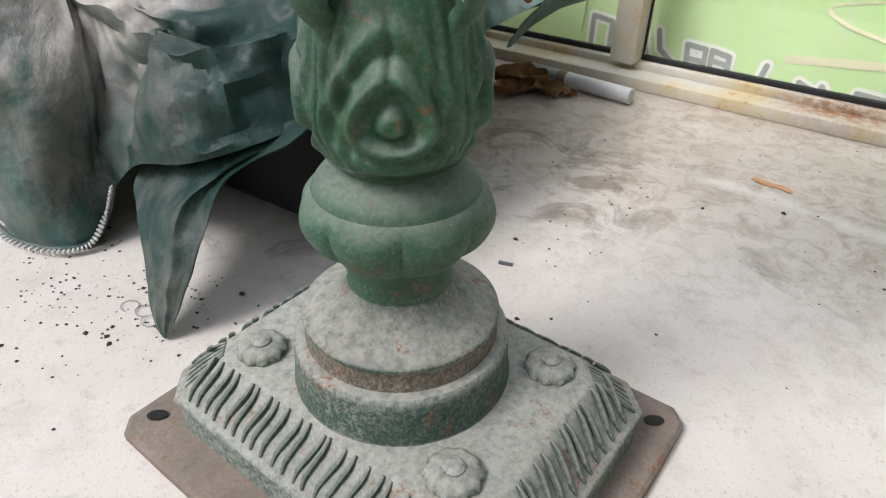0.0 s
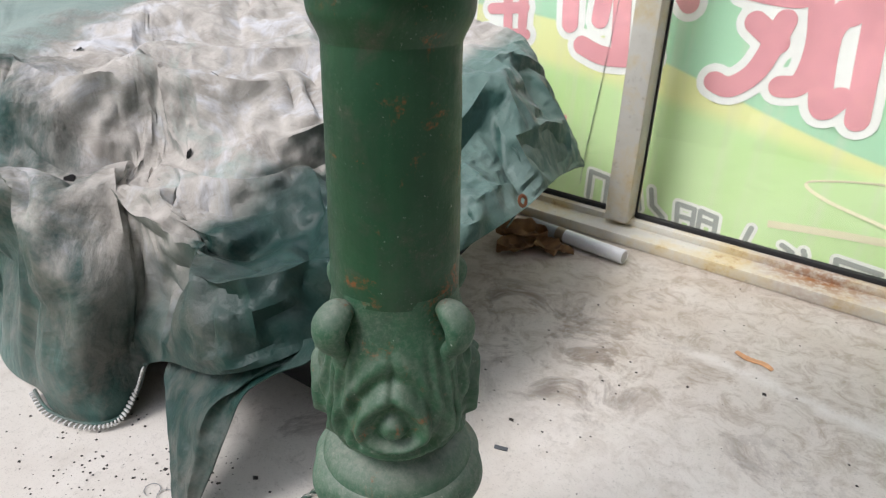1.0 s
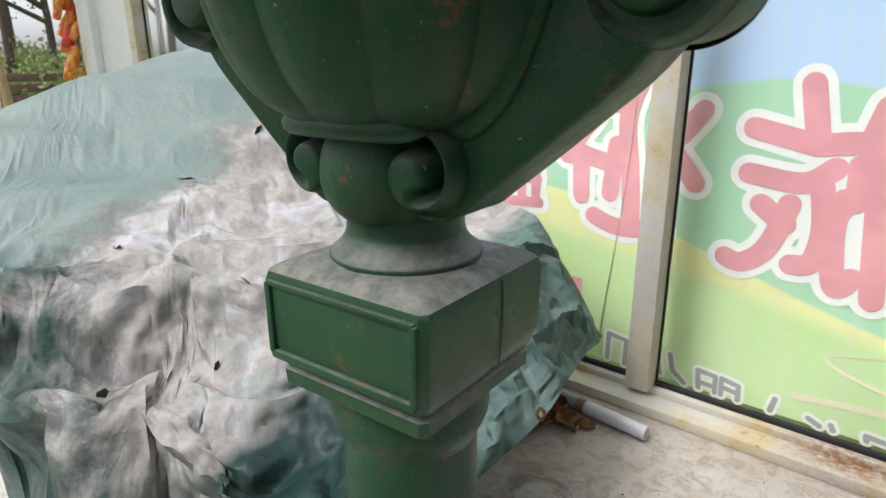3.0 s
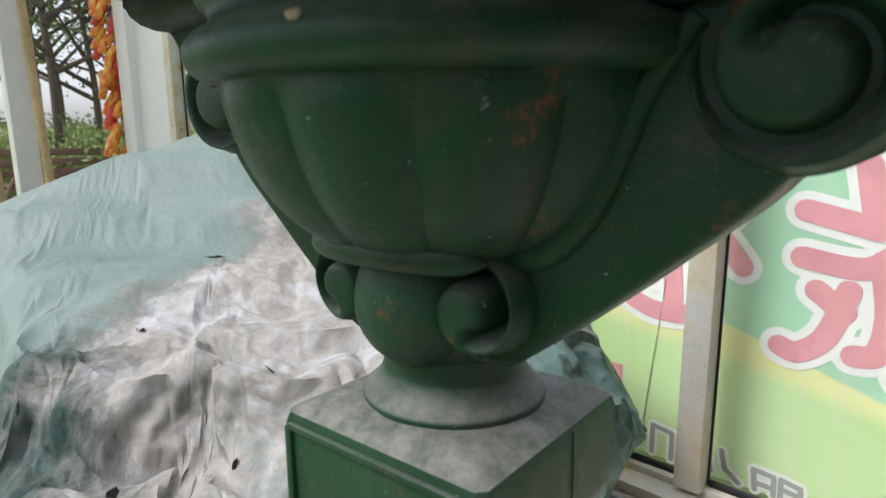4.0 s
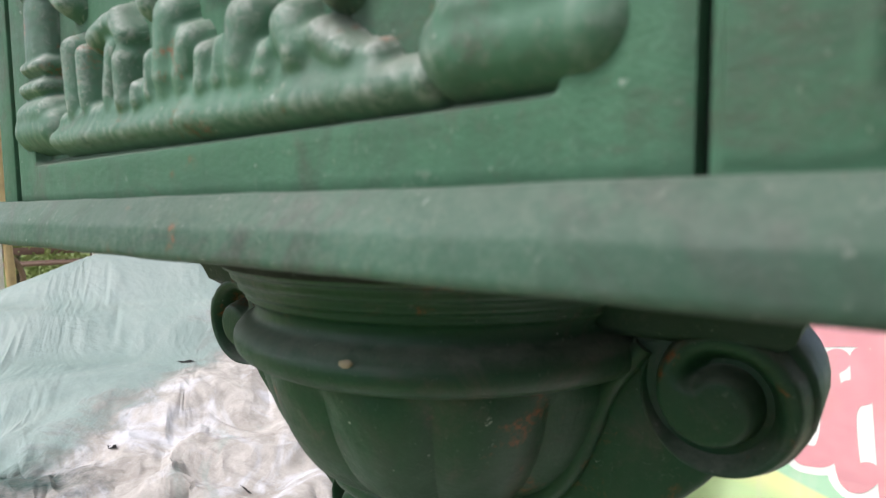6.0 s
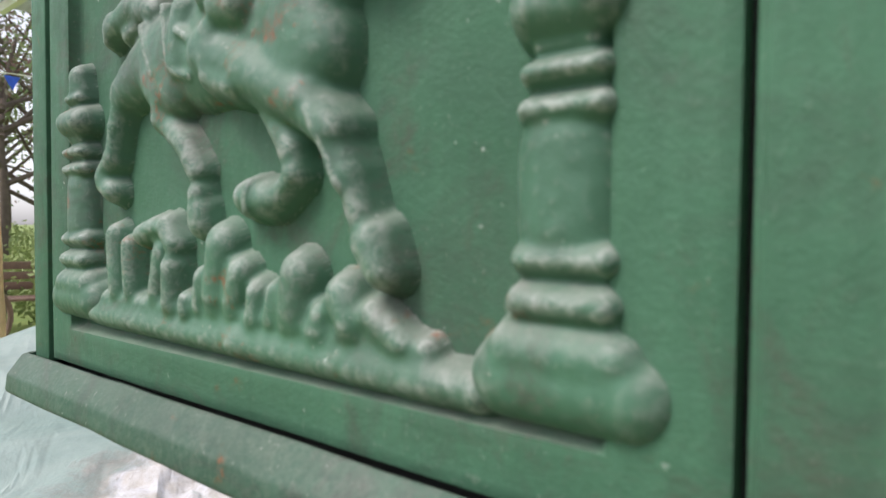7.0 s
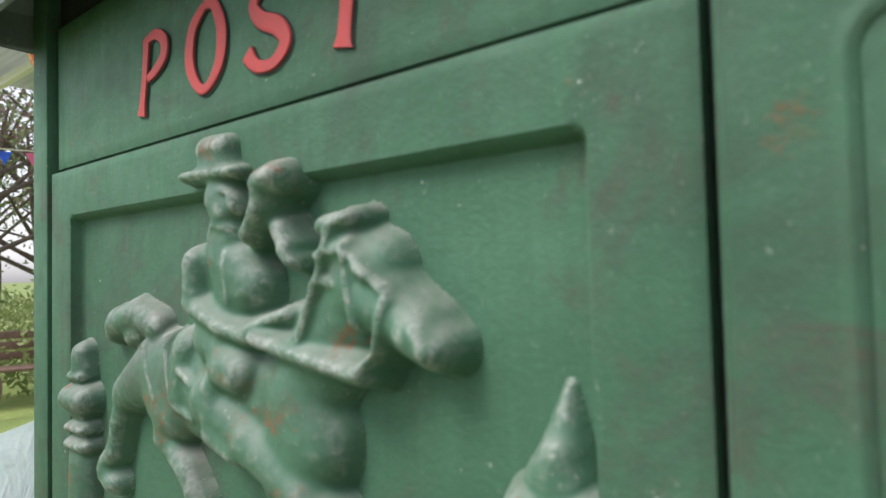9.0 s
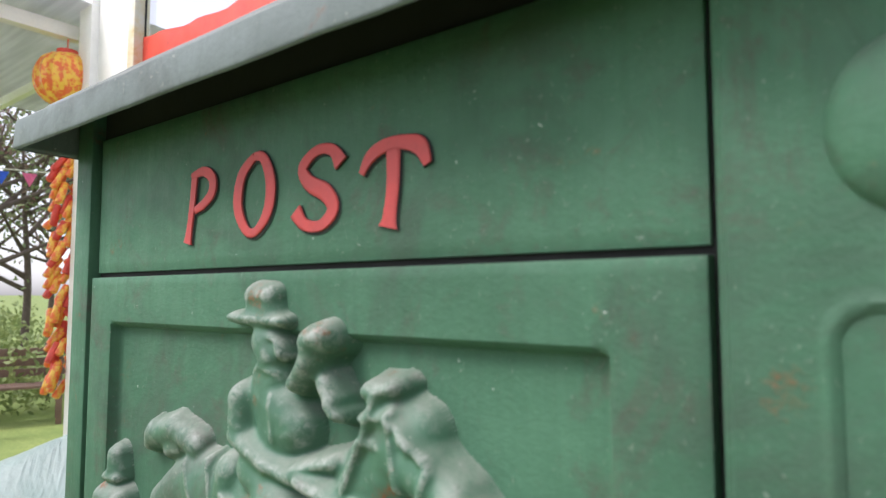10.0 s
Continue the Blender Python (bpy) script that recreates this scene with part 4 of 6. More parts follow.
def pagoda(cx):
    """A small tower: foot, rings, drum, rings, bulb and cap, pointed or worn to a dome."""
    if cx > 0:
        rows = [(cx + 3, 231, 2.0, cx + 1, 206, 11, 12), (cx + 1, 212, 8, cx, 204, 12.5, 13)]
    else:
        rows = [(cx + 1, 221, 8.5, cx + 1, 212, 11, 12), (cx - 6, 207.5, 5.0, cx + 7, 207.5, 5.0, 13)]
    for z, half, r, h in ((91, 18.5, 14, 15), (99, 15, 11, 15), (113.5, 12.5, 6.8, 14), (125.5, 12, 6.2, 13), (166.5, 11, 5.4, 13), (176.5, 10.5, 5.0, 13), (184, 8, 4, 10), (194, 9, 10.5, 16)):
        rows.append((cx - half, z, r, cx + half, z, r, h))
    rows.append((cx - 1, 134, 17, cx - 1, 156, 17, 12))
    return tuple(rows)


def relief_sheet(strokes, x0, x1, z0, z1, step, k=0.0024, floor_y=-0.1618):
    """Heights as the smooth union of half-round strokes."""
    xs = np.arange(x0, x1 + step / 2, step)
    zs = np.arange(z0, z1 + step / 2, step)
    X, Z = np.meshgrid(xs, zs, indexing="ij")
    acc = np.zeros_like(X)
    for ax, az, ar, bx, bz, b_r, h in strokes:
        ax, az, ar, bx, bz, b_r, h = (v / 1000 for v in (ax, az + 1000, ar, bx, bz + 1000, b_r, h))
        dx, dz = bx - ax, bz - az
        t = np.clip(((X - ax) * dx + (Z - az) * dz) / max(1e-9, dx * dx + dz * dz), 0, 1)
        d = np.hypot(X - ax - t * dx, Z - az - t * dz)
        r = ar + (b_r - ar) * t
        q = np.clip(1 - (d / r) ** 2, 0, None)
        f = h * (np.power(r / max(ar, b_r), 0.6) if min(ar, b_r) < 0.4 * max(ar, b_r) else 1.0) * np.power(q, 0.5)
        blend = np.clip(1 - np.abs(acc - f) / k, 0, None) * ((acc > 0) & (f > 0))
        acc = np.maximum(acc, f) + blend * blend * k * 0.30
    for _ in range(4):
        pad = np.pad(acc, 1, mode="edge")
        acc = (pad[:-2, 1:-1] + pad[2:, 1:-1] + pad[1:-1, :-2] + pad[1:-1, 2:] + 2 * acc) / 6
    verts = []
    for i in range(len(xs)):
        for j in range(len(zs)):
            h = acc[i, j]
            n = 0.0005 * noise.noise(Vector((xs[i] * 45, zs[j] * 45, 3))) + 0.00025 * noise.noise(Vector((xs[i] * 220, zs[j] * 220, 5)))
            verts.append((xs[i], floor_y - h - (n if h > 0.002 else 0) + (0.003 if h <= 0.0005 else 0), zs[j]))
    bm = grid_mesh(verts, len(xs), len(zs))
    low = [f for f in bm.faces if all(v.co.y > floor_y + 0.001 for v in f.verts)]
    bmesh.ops.delete(bm, geom=low, context="FACES")
    return bm


part("rider_relief", relief_sheet(STROKES, -0.125, 0.152, 1.09, 1.335, 0.0011), m_relief, door, "cast relief of a horse with its rider", True, 0)
part("rock_relief", relief_sheet(ROCKS, -0.152, 0.142, 1.066, 1.145, 0.0011, 0.0055), m_relief, door, "cast relief of rocks on a ledge", True, 0)
for cx in (159, -162):
    part("pagoda_relief", relief_sheet(pagoda(cx), cx / 1000 - 0.035, cx / 1000 + 0.035, 1.066, 1.236, 0.0009, 0.0015), m_relief, door, "cast relief of a small tower", True, 0)


def letter(strokes, cx, cz):
    """A raised letter of flat strokes: rows of (x, z, half width) in millimetres."""
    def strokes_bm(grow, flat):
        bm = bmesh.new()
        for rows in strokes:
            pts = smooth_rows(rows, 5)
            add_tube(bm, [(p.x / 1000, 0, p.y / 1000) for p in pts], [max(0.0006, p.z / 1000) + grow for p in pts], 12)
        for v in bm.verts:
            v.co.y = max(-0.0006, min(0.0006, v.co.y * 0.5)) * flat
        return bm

    ob = part("letter", strokes_bm(0.0, 1.0), m_red, mailbox, "raised red letter")
    ob.matrix_local = pose(cx, -0.1672, cz)
    # dark copy of the letter, slightly larger and just behind it
    part("letter_edge", strokes_bm(0.0008, 0.4), m_blackgreen, ob, "dark outline behind the letter").matrix_local = pose(0.0003, 0.0007, -0.0004)


letter((((-13, -21, 4.4), (-11.5, -14, 3), (-9, 0, 2.9), (-7, 17, 3.2)), ((-10, 18, 2.2), (2, 20, 2.8), (11, 15, 3.4), (11, 7, 3.3), (3, 1, 2.8), (-6, -2, 2.2))), -0.0735, 1.3735)
letter((((0, 20, 2.4), (-11, 11, 3.4), (-14, -5, 3.8), (-7, -18, 2.8), (2, -20, 2.4), (12, -10, 3.4), (14, 5, 3.8), (8, 18, 2.9), (0, 20, 2.4)),), -0.0235, 1.3755)
letter((((17, 10, 4.4), (11, 17, 2.8), (0, 18, 2.6), (-10, 11, 3.3), (-5, 3, 3.9), (7, -3, 4.3), (12, -11, 3.8), (4, -18, 2.8), (-8, -17, 3.0), (-15, -10, 4.4)),), 0.0255, 1.3735)
letter((((0, 15, 4.0), (0, 0, 3.6), (-2, -14, 3.8), (-3, -19, 5.6)), ((-19, 6, 1.8), (-14, 13, 3.2), (-5, 17, 3.2), (6, 17, 3.2), (15, 14, 4.0), (19, 6, 2.2))), 0.0750, 1.3705)

# side field and boss
def side_depth(x, z):
    r = 0.016
    dx = max(abs(x - 0.030) - (0.150 - r), 0)
    dz = max(abs(z - 1.187) - (0.128 - r), 0)
    d = math.hypot(dx, dz) - r
    return -0.0045 * (1 - smoothstep(-0.003, 0.003, d)) + 0.0005 * noise.noise(Vector((x * 9, z * 9, 2)))


for s in (-1, 1):
    field = panel_sheet(-0.1460, 0.196, 1.052, 1.448, 120, 120, side_depth, 0.004, 0.0)
    mpart("side_panel", field, m_box, None, "side panel with a recessed field", pose(0.2812, 0, 0, 0, 0, 90) if s > 0 else pose(-HX - 0.0004, 0.03, 0, 0, 0, -90))
bo = bmesh.new()
bmesh.ops.create_uvsphere(bo, u_segments=40, v_segments=24, radius=1)
for v in bo.verts:
    v.co = Vector((0.2555 + 0.0215 * v.co.x, -0.170 + 0.010 * v.co.y, 1.3665 + 0.0245 * v.co.z))
mpart("stile_boss", bo, m_box, None, "smooth round boss on the wide stile")


def stile_depth(x, z):
    """A narrow sunk field with a rounded head and a raised bead round it."""
    dx = max(abs(x - 0.2525) - 0.008, 0)
    dz = max(abs(z - 1.190) - 0.119, 0)
    d = math.hypot(dx, dz) - 0.008
    return -0.0030 * (1 - smoothstep(-0.0022, 0.0012, d)) + 0.0012 * math.exp(-((d - 0.0035) / 0.0018) ** 2) + 0.0004 * noise.noise(Vector((x * 30, z * 14, 2)))


mpart("stile_face", panel_sheet(0.2075, 0.2655, 1.0545, 1.462, 70, 200, stile_depth, 0.004, -0.1716), m_box, None, "wide stile with a narrow sunk field")

# roof of the box
m_roof = cast_paint("weathered grey green paint", (0.135, 0.17, 0.155), 0.7, 0.6, 0.5, 0.6, 1.2)
rf = stack([(wide(-0.229, 0.279, -0.162, 0.202), 1.4605), (wide(-0.236, 0.286, -0.190, 0.216), 1.4585), (wide(-0.2375, 0.2875, -0.2040, 0.2285), 1.4245), (wide(-0.2400, 0.2900, -0.2075, 0.232), 1.4225), (wide(-0.2410, 0.2910, -0.2090, 0.234), 1.4230), (wide(-0.2405, 0.2905, -0.2080, 0.2335), 1.4430),
            (wide(-0.2385, 0.2885, -0.2055, 0.231), 1.4445), (wide(-0.228, 0.278, -0.184, 0.209), 1.4610), (wide(-0.215, 0.265, -0.168, 0.193), 1.468), (wide(-0.09, 0.14, -0.03, 0.05), 1.560)])
bmesh.ops.subdivide_edges(rf, edges=[e for e in rf.edges if e.calc_length() > 0.15], cuts=16)
mpart("roof", roughen(soften(rf, 0.0015), 0.001, 22), m_roof, None, "hipped cast roof with a weathered grey eave")


# the covered heap
HEM = [(-3.4, 0.10, 0.0), (-2.4, -0.02, 0.0), (-1.6, 0.03, 0.0), (-1.24, -0.03, 0.0), (-0.92, -0.10, 0.0), (-0.774, -0.092, 0.006), (-0.697, -0.097, 0.006), (-0.620, -0.070, 0.006), (-0.592, -0.030, 0.010), (-0.594, 0.006, 0.045), (-0.580, 0.022, 0.092), (-0.45, 0.0, 0.16),
       (-0.325, 0.0, 0.20), (-0.26, 0.05, 0.225), (-0.24, 0.15, 0.24), (-0.22, 0.35, 0.272), (-0.222, 0.56, 0.288), (-0.270, 0.74, 0.278), (-0.320, 0.90, 0.250), (-0.365, 1.06, 0.218), (-0.48, 1.10, 0.17), (-0.62, 1.10, 0.12)]


def heap_height(x, y, dist):
    d = (x + 0.7) * -0.735 + y * 0.678
    z = lerp_rows([(-0.3, 0.30), (-0.12, 0.31), (0.1, 0.36), (0.32, 0.475), (0.55, 0.50), (1.0, 0.575), (1.2, 0.70), (1.45, 0.85), (1.7, 0.935), (2.0, 0.80), (2.6, 0.60)], d)
    z = min(z, 0.30 + dist * 1.1) if x > -1.0 else z
    left = max(0.0, min(1.0, (-2.10 - x) / 0.95))
    front = max(0.0, min(1.0, (0.75 - y) / 0.9))
    return z * (1 - 0.58 * left) * (1 - 0.15 * front * left)


def relax(P, base, excess, steps, pull, floor, stiff=0.10):
    """Cloth with more length than the form it lies on buckles into folds: spacing rules, a weak pull to the form, and a little stiffness."""
    def ends(A, du, dv, part_of):
        n, m = A.shape[:2]
        if dv == 0:
            k = (n - part_of) // 2
            return A[part_of:part_of + 2 * k:2], A[part_of + 1:part_of + 2 * k:2]
        if du == 0:
            k = (m - part_of) // 2
            return A[:, part_of:part_of + 2 * k:2], A[:, part_of + 1:part_of + 2 * k:2]
        k = (n - part_of) // 2
        lo, hi = A[part_of:part_of + 2 * k:2], A[part_of + 1:part_of + 2 * k:2]
        return (lo[:, :-1], hi[:, 1:]) if dv > 0 else (lo[:, 1:], hi[:, :-1])

    plan = []
    for du, dv in ((1, 0), (0, 1), (1, 1), (1, -1)):
        for part_of in (0, 1):
            x, y = ends(base, du, dv, part_of)
            ex, ey = ends(excess, du, dv, part_of)
            rest = np.linalg.norm(y - x, axis=2) * (1 + (ex + ey) / 2)
            plan.append((du, dv, part_of, np.maximum(rest, 1e-6)))
    for step in range(steps):
        for du, dv, part_of, rest in plan:
            x, y = ends(P, du, dv, part_of)
            d = y - x
            ln = np.sqrt((d * d).sum(2)) + 1e-9
            d *= (0.42 * (ln - rest) / ln)[..., None]
            x += d
            y -= d
        P[1:-1, 1:-1] += stiff * ((P[2:, 1:-1] + P[:-2, 1:-1] + P[1:-1, 2:] + P[1:-1, :-2]) / 4 - P[1:-1, 1:-1])
        P += pull * (base - P)
        np.maximum(P[..., 2], floor, out=P[..., 2])
        P[:, 0] = base[:, 0]
    return P


def finer(A):
    """Twice the rows and columns."""
    n, m = A.shape[:2]
    B = np.empty((2 * n - 1,) + A.shape[1:])
    B[::2], B[1::2] = A, (A[1:] + A[:-1]) / 2
    C = np.empty((2 * n - 1, 2 * m - 1) + A.shape[2:])
    C[:, ::2], C[:, 1::2] = B, (B[:, 1:] + B[:, :-1]) / 2
    return C


def tarp_base(nu, nv):
    hem = smooth_rows(HEM, 24)
    reach = [0.0]
    for p, q in zip(hem, hem[1:]):
        reach.append(reach[-1] + (q - p).length * (0.40 if p.x < -1.7 else 1.0))
    base, floor, loose = np.zeros((nu, nv, 3)), np.zeros((nu, nv)), np.zeros((nu, nv))
    for i in range(nu):
        t = i / (nu - 1)
        k = float(np.interp(t * reach[-1], reach, range(len(hem))))
        h = hem[int(k)].lerp(hem[min(len(hem) - 1, int(k) + 1)], k - int(k))
        back = Vector((-3.1 + 2.35 * (k / (len(hem) - 1)) ** 1.5, 1.06, 0))
        way = back - Vector((h.x, h.y, 0))
        full = way.length
        high = smoothstep(0.10, 0.17, h.z)
        for j in range(nv):
            v = (j / (nv - 1)) ** 1.2
            p = Vector((h.x, h.y, 0)) + way * v
            dist = full * v
            rise = 1 - math.exp(-dist / (0.050 + 0.02 * h.z))
            top = heap_height(p.x, p.y, dist)
            z = h.z + (max(top, h.z) - h.z) * rise
            z += (min(max(top, h.z), h.z + 0.012 + 1.35 * dist) - z) * high
            base[i, j] = p.x, min(p.y, 1.12), max(0.004, z)
            floor[i, j] = 0.004 if h.z < 0.03 else max(0.004, h.z - 0.02 - 0.5 * dist)
            into = (p.x + 0.7) * -0.735 + p.y * 0.678
            run = -0.735 * p.x + 0.678 * p.y - 1.9 * (0.678 * p.x + 0.735 * p.y + 0.25 * z)
            dusty = smoothstep(0.30, 0.55, into)
            sleek = smoothstep(1.95, 2.35, run)
            loose[i, j] = (0.15 + (0.050 - 0.15) * dusty) * (1 - sleek) + 0.005 * sleek
            loose[i, j] *= (1 - 0.5 * smoothstep(0.26, 0.28, h.z)) * smoothstep(0, 0.04, dist)
    return base, floor, loose


def tarp_sheet():
    levels = [(67, 31), (133, 61), (265, 121), (529, 241)]
    P = None
    for lv, (nu, nv) in enumerate(levels):
        base, floor, loose = tarp_base(nu, nv)
        if P is None:
            P = base.copy()
            for i in range(nu):
                for j in range(nv):
                    q = Vector(base[i, j])
                    P[i, j] += np.array(noise.noise_vector(q * 4.2)) * 0.050 + np.array(noise.noise_vector(q * 9.5 + Vector((5, 2, 1)))) * 0.040
        else:
            P = finer(P)
            rng = np.random.default_rng(lv)
            P += rng.normal(0, (0.006, 0.0022, 0.0005)[lv - 1], P.shape) * (loose / 0.05)[..., None]
        P = relax(P, base, loose * (1.0, 1.15, 1.2, 1.1)[lv], (160, 120, 60, 26)[lv], (0.006, 0.004, 0.002, 0.001)[lv], floor, (0.006, 0.012, 0.03, 0.06)[lv])
        np.minimum(P[..., 1], 1.13, out=P[..., 1])
    for i in range(nu):
        for j in range(nv):
            x, y, z = P[i, j]
            if x < -1.3:
                continue
            edge = 1.413 * x + 0.057 * y + 0.25 * z
            stiff = 0.022 * smoothstep(-0.84, -0.66, edge) * (1 - smoothstep(0.52, 0.62, y)) + 0.005
            q = Vector((x, y, z * 1.2))
            q += noise.noise_vector(q * 5) * 0.04
            f1, f2 = noise.voronoi(q * 10.5)[0][:2]
            g1, g2 = noise.voronoi(q * 24 + Vector((3, 1, 7)))[0][:2]
            push = stiff * (min(0.7, f2 - f1) - 0.28 + 0.35 * (min(0.7, g2 - g1) - 0.28)) * smoothstep(0, 14, j)
            P[i, j] += np.array((0.62, -0.58, 0.52)) * push
            P[i, j, 2] = max(P[i, j, 2], 0.004)
    return grid_mesh(P.reshape(-1, 3).tolist(), nu, nv)


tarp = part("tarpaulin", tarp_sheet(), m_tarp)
tagged(tarp, "faded green tarpaulin draped over a heap, dusty and wrinkled", "tarpaulin")
tarp.data.polygons.foreach_set("use_smooth", [True] * len(tarp.data.polygons))


def flap_sheet():
    """The loose corner that hangs down to the floor beside the pedestal."""
    a = smooth_rows([(-0.500, 0.030, 0.150), (-0.492, 0.000, 0.125), (-0.436, -0.036, 0.098), (-0.388, -0.064, 0.055), (-0.352, -0.080, 0.022), (-0.324, -0.089, 0.003)], 10)
    b = smooth_rows([(-0.205, 0.110, 0.275), (-0.222, 0.074, 0.246), (-0.285, 0.018, 0.196), (-0.298, -0.025, 0.115), (-0.308, -0.058, 0.050), (-0.318, -0.087, 0.004)], 10)
    nv = 44
    verts = []
    for i, (p, q) in enumerate(zip(a, b)):
        wide = (q - p).length
        for j in range(nv):
            t = j / (nv - 1)
            w = p.lerp(q, t)
            fold = -0.16 * wide * (1 - abs(2 * t - 1.15)) + 0.05 * wide * abs(math.sin(t * 9.0 + i * 0.02)) + 0.012 * (noise.voronoi(w * 17, distance_metric="MANHATTAN")[0][0] - 0.5)
            verts.append((w.x - 0.45 * fold, w.y + 0.9 * fold, max(0.003, w.z + 0.15 * fold)))
    bm = grid_mesh(verts, len(a), nv)
    bmesh.ops.solidify(bm, geom=bm.faces[:], thickness=0.0015)
    return bm


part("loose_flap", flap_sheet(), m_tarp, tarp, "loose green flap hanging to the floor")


def fold_sheet(top, low, puff):
    """A stiff sheet between two curved edges."""
    a, b = smooth_rows(top, 10), smooth_rows(low, 10)
    nv = 22
    verts = []
    for p, q in zip(a, b):
        for j in range(nv):
            t = j / (nv - 1)
            w = p.lerp(q, t)
            bend = puff * math.sin(t * math.pi) + 0.010 * (noise.voronoi(w * 14, distance_metric="MANHATTAN")[0][0] - 0.5)
            verts.append((w.x + bend, w.y - 0.5 * bend, w.z + 0.3 * bend))
    bm = grid_mesh(verts, len(a), nv)
    bmesh.ops.solidify(bm, geom=bm.faces[:], thickness=0.0015)
    return bm


LIP_LINE = [(-0.262, 0.66, 0.283), (-0.320, 0.86, 0.262), (-0.372, 1.04, 0.225), (-0.405, 1.135, 0.193)]
part("corner_fold", fold_sheet([(-0.33, 0.66, 0.375), (-0.372, 0.86, 0.375), (-0.398, 1.04, 0.285), (-0.408, 1.138, 0.196)], LIP_LINE, 0.012), m_tarp, tarp, "stiff folded corner")
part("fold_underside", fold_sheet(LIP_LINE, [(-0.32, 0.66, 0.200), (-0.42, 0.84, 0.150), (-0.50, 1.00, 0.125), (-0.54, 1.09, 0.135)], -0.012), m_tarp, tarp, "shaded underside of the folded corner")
eye = lathe([(0.010, 0), (0.012, 0.0015), (0.010, 0.003), (0.006, 0.003), (0.006, 0)], 24, None, False)
m_rust = plain("rust", (0.16, 0.055, 0.02), 0.8, 0, 0.3, 80)
part("eyelet", eye, m_rust, tarp, "rusty eyelet").matrix_local = pose(-0.212, 0.535, 0.326, 68, 0, 80)
m_zip = plain("pale zip", (0.62, 0.62, 0.60), 0.5)
hem_pts = smooth_rows(HEM[5:11], 8)
zt = bmesh.new()
add_tube(zt, [p + Vector((0.004, -0.007, 0.006)) for p in hem_pts], 0.003, 6)
part("zip_tape", zt, m_tarp, tarp, "zip tape along the hem")
tooth = None
for p, q in zip(hem_pts, hem_pts[1:]):
    if tooth is None:
        ob = part("zip_tooth", boxm(-0.0015, 0.0015, -0.0050, 0.0050, -0.0025, 0.0025, 0.0006), m_zip, tarp)
        tooth = ob.data
    else:
        ob = new("zip_tooth", tooth)
        ob.parent = tarp
    d = q - p
    ob.matrix_local = pose(p.x + 0.007, p.y - 0.012, p.z + 0.004, 0, 0, math.degrees(math.atan2(d.y, d.x)))


def tear(x, y, z, yaw, pitch, w, h, nor):
    """A small tear: a dark slit with a curled lip."""
    bm = bmesh.new()
    pts = [(-w, 0.0), (-w * 0.4, h * 0.7), (w * 0.3, h), (w, h * 0.2), (w * 0.5, -h * 0.5), (-w * 0.3, -h * 0.7)]
    vs = [bm.verts.new((a, b, 0.003 * math.sin(a * 90))) for a, b in pts]
    bm.faces.new(vs)
    bmesh.ops.solidify(bm, geom=bm.faces[:], thickness=0.002)
    part("tear", bm, m_dark, tarp, "dark torn hole").matrix_local = Matrix.Translation((x, y, z)) @ nor.to_track_quat("Z", "Y").to_matrix().to_4x4() @ pose(0, 0, 0, 0, 0, yaw)


for x, y, z, yaw, w, h in ((-0.805, 0.356, 0.48, 20, 0.022, 0.008), (-1.50, 0.60, 0.57, -30, 0.030, 0.010), (-1.48, 0.85, 0.67, 60, 0.026, 0.010), (-1.20, 0.27, 0.48, 10, 0.028, 0.008), (-0.83, 0.06, 0.34, -40, 0.022, 0.012), (-0.70, 0.20, 0.40, 80, 0.012, 0.006)):
    ok, at, nor, _ = tarp.closest_point_on_mesh(Vector((x, y, z)))
    tear(at.x + nor.x * 0.002, at.y + nor.y * 0.002, at.z + nor.z * 0.002, yaw, 0, w, h, nor)


# what stands under the cover: a dark wheel and box
hidden = empty("covered_scooter", "black scooter hidden under the tarpaulin", "scooter")
wheel = bmesh.new()
bmesh.ops.create_cone(wheel, cap_ends=True, segments=40, radius1=0.20, radius2=0.20, depth=0.09)
bmesh.ops.bevel(wheel, geom=[e for e in wheel.edges if e.calc_face_angle(0) > 0.8], offset=0.03, segments=4, affect="EDGES")
part("wheel", wheel, m_black, hidden).matrix_local = pose(-0.60, 0.64, 0.20, 90, 0, 40)
part("body", boxm(-0.5, 0.5, -0.16, 0.16, 0.12, 0.28, 0.04), m_black, hidden).matrix_local = pose(-0.95, 0.50, 0, 0, 0, 35)
part("stand", boxm(-0.03, 0.03, -0.12, 0.12, 0.0, 0.13, 0.01), m_black, hidden).matrix_local = pose(-1.0, 0.48, 0, 0, 0, 35)
part("side_cover", boxm(-0.19, 0.17, -0.035, 0.035, 0.004, 0.205, 0.014), m_black, hidden).matrix_local = pose(-0.475, 0.245, 0, 0, 0, 4)

# print on the banner: mirrored, as it is read from the other side
def brush(strokes, half, y):
    """Flat round-ended strokes in the banner's plane, in millimetres."""
    bm = bmesh.new()
    for rows in strokes:
        pts = smooth_rows([(u / 1000, 0, z / 1000) for u, z in rows], 6) if len(rows) > 2 else [Vector((u / 1000, 0, z / 1000)) for u, z in rows]
        for p, q in zip(pts, pts[1:]):
            d = (q - p).normalized() * half
            n = Vector((-d.z, 0, d.x))
            ring = [p + n * math.cos(a) - d * math.sin(a) for a in [math.pi * k / 8 for k in range(9)]] + [q - n * math.cos(a) + d * math.sin(a) for a in [math.pi * k / 8 for k in range(9)]]
            y -= 0.00001
            f = bm.faces.new([bm.verts.new((v.x, y, v.z)) for v in ring])
    return bm


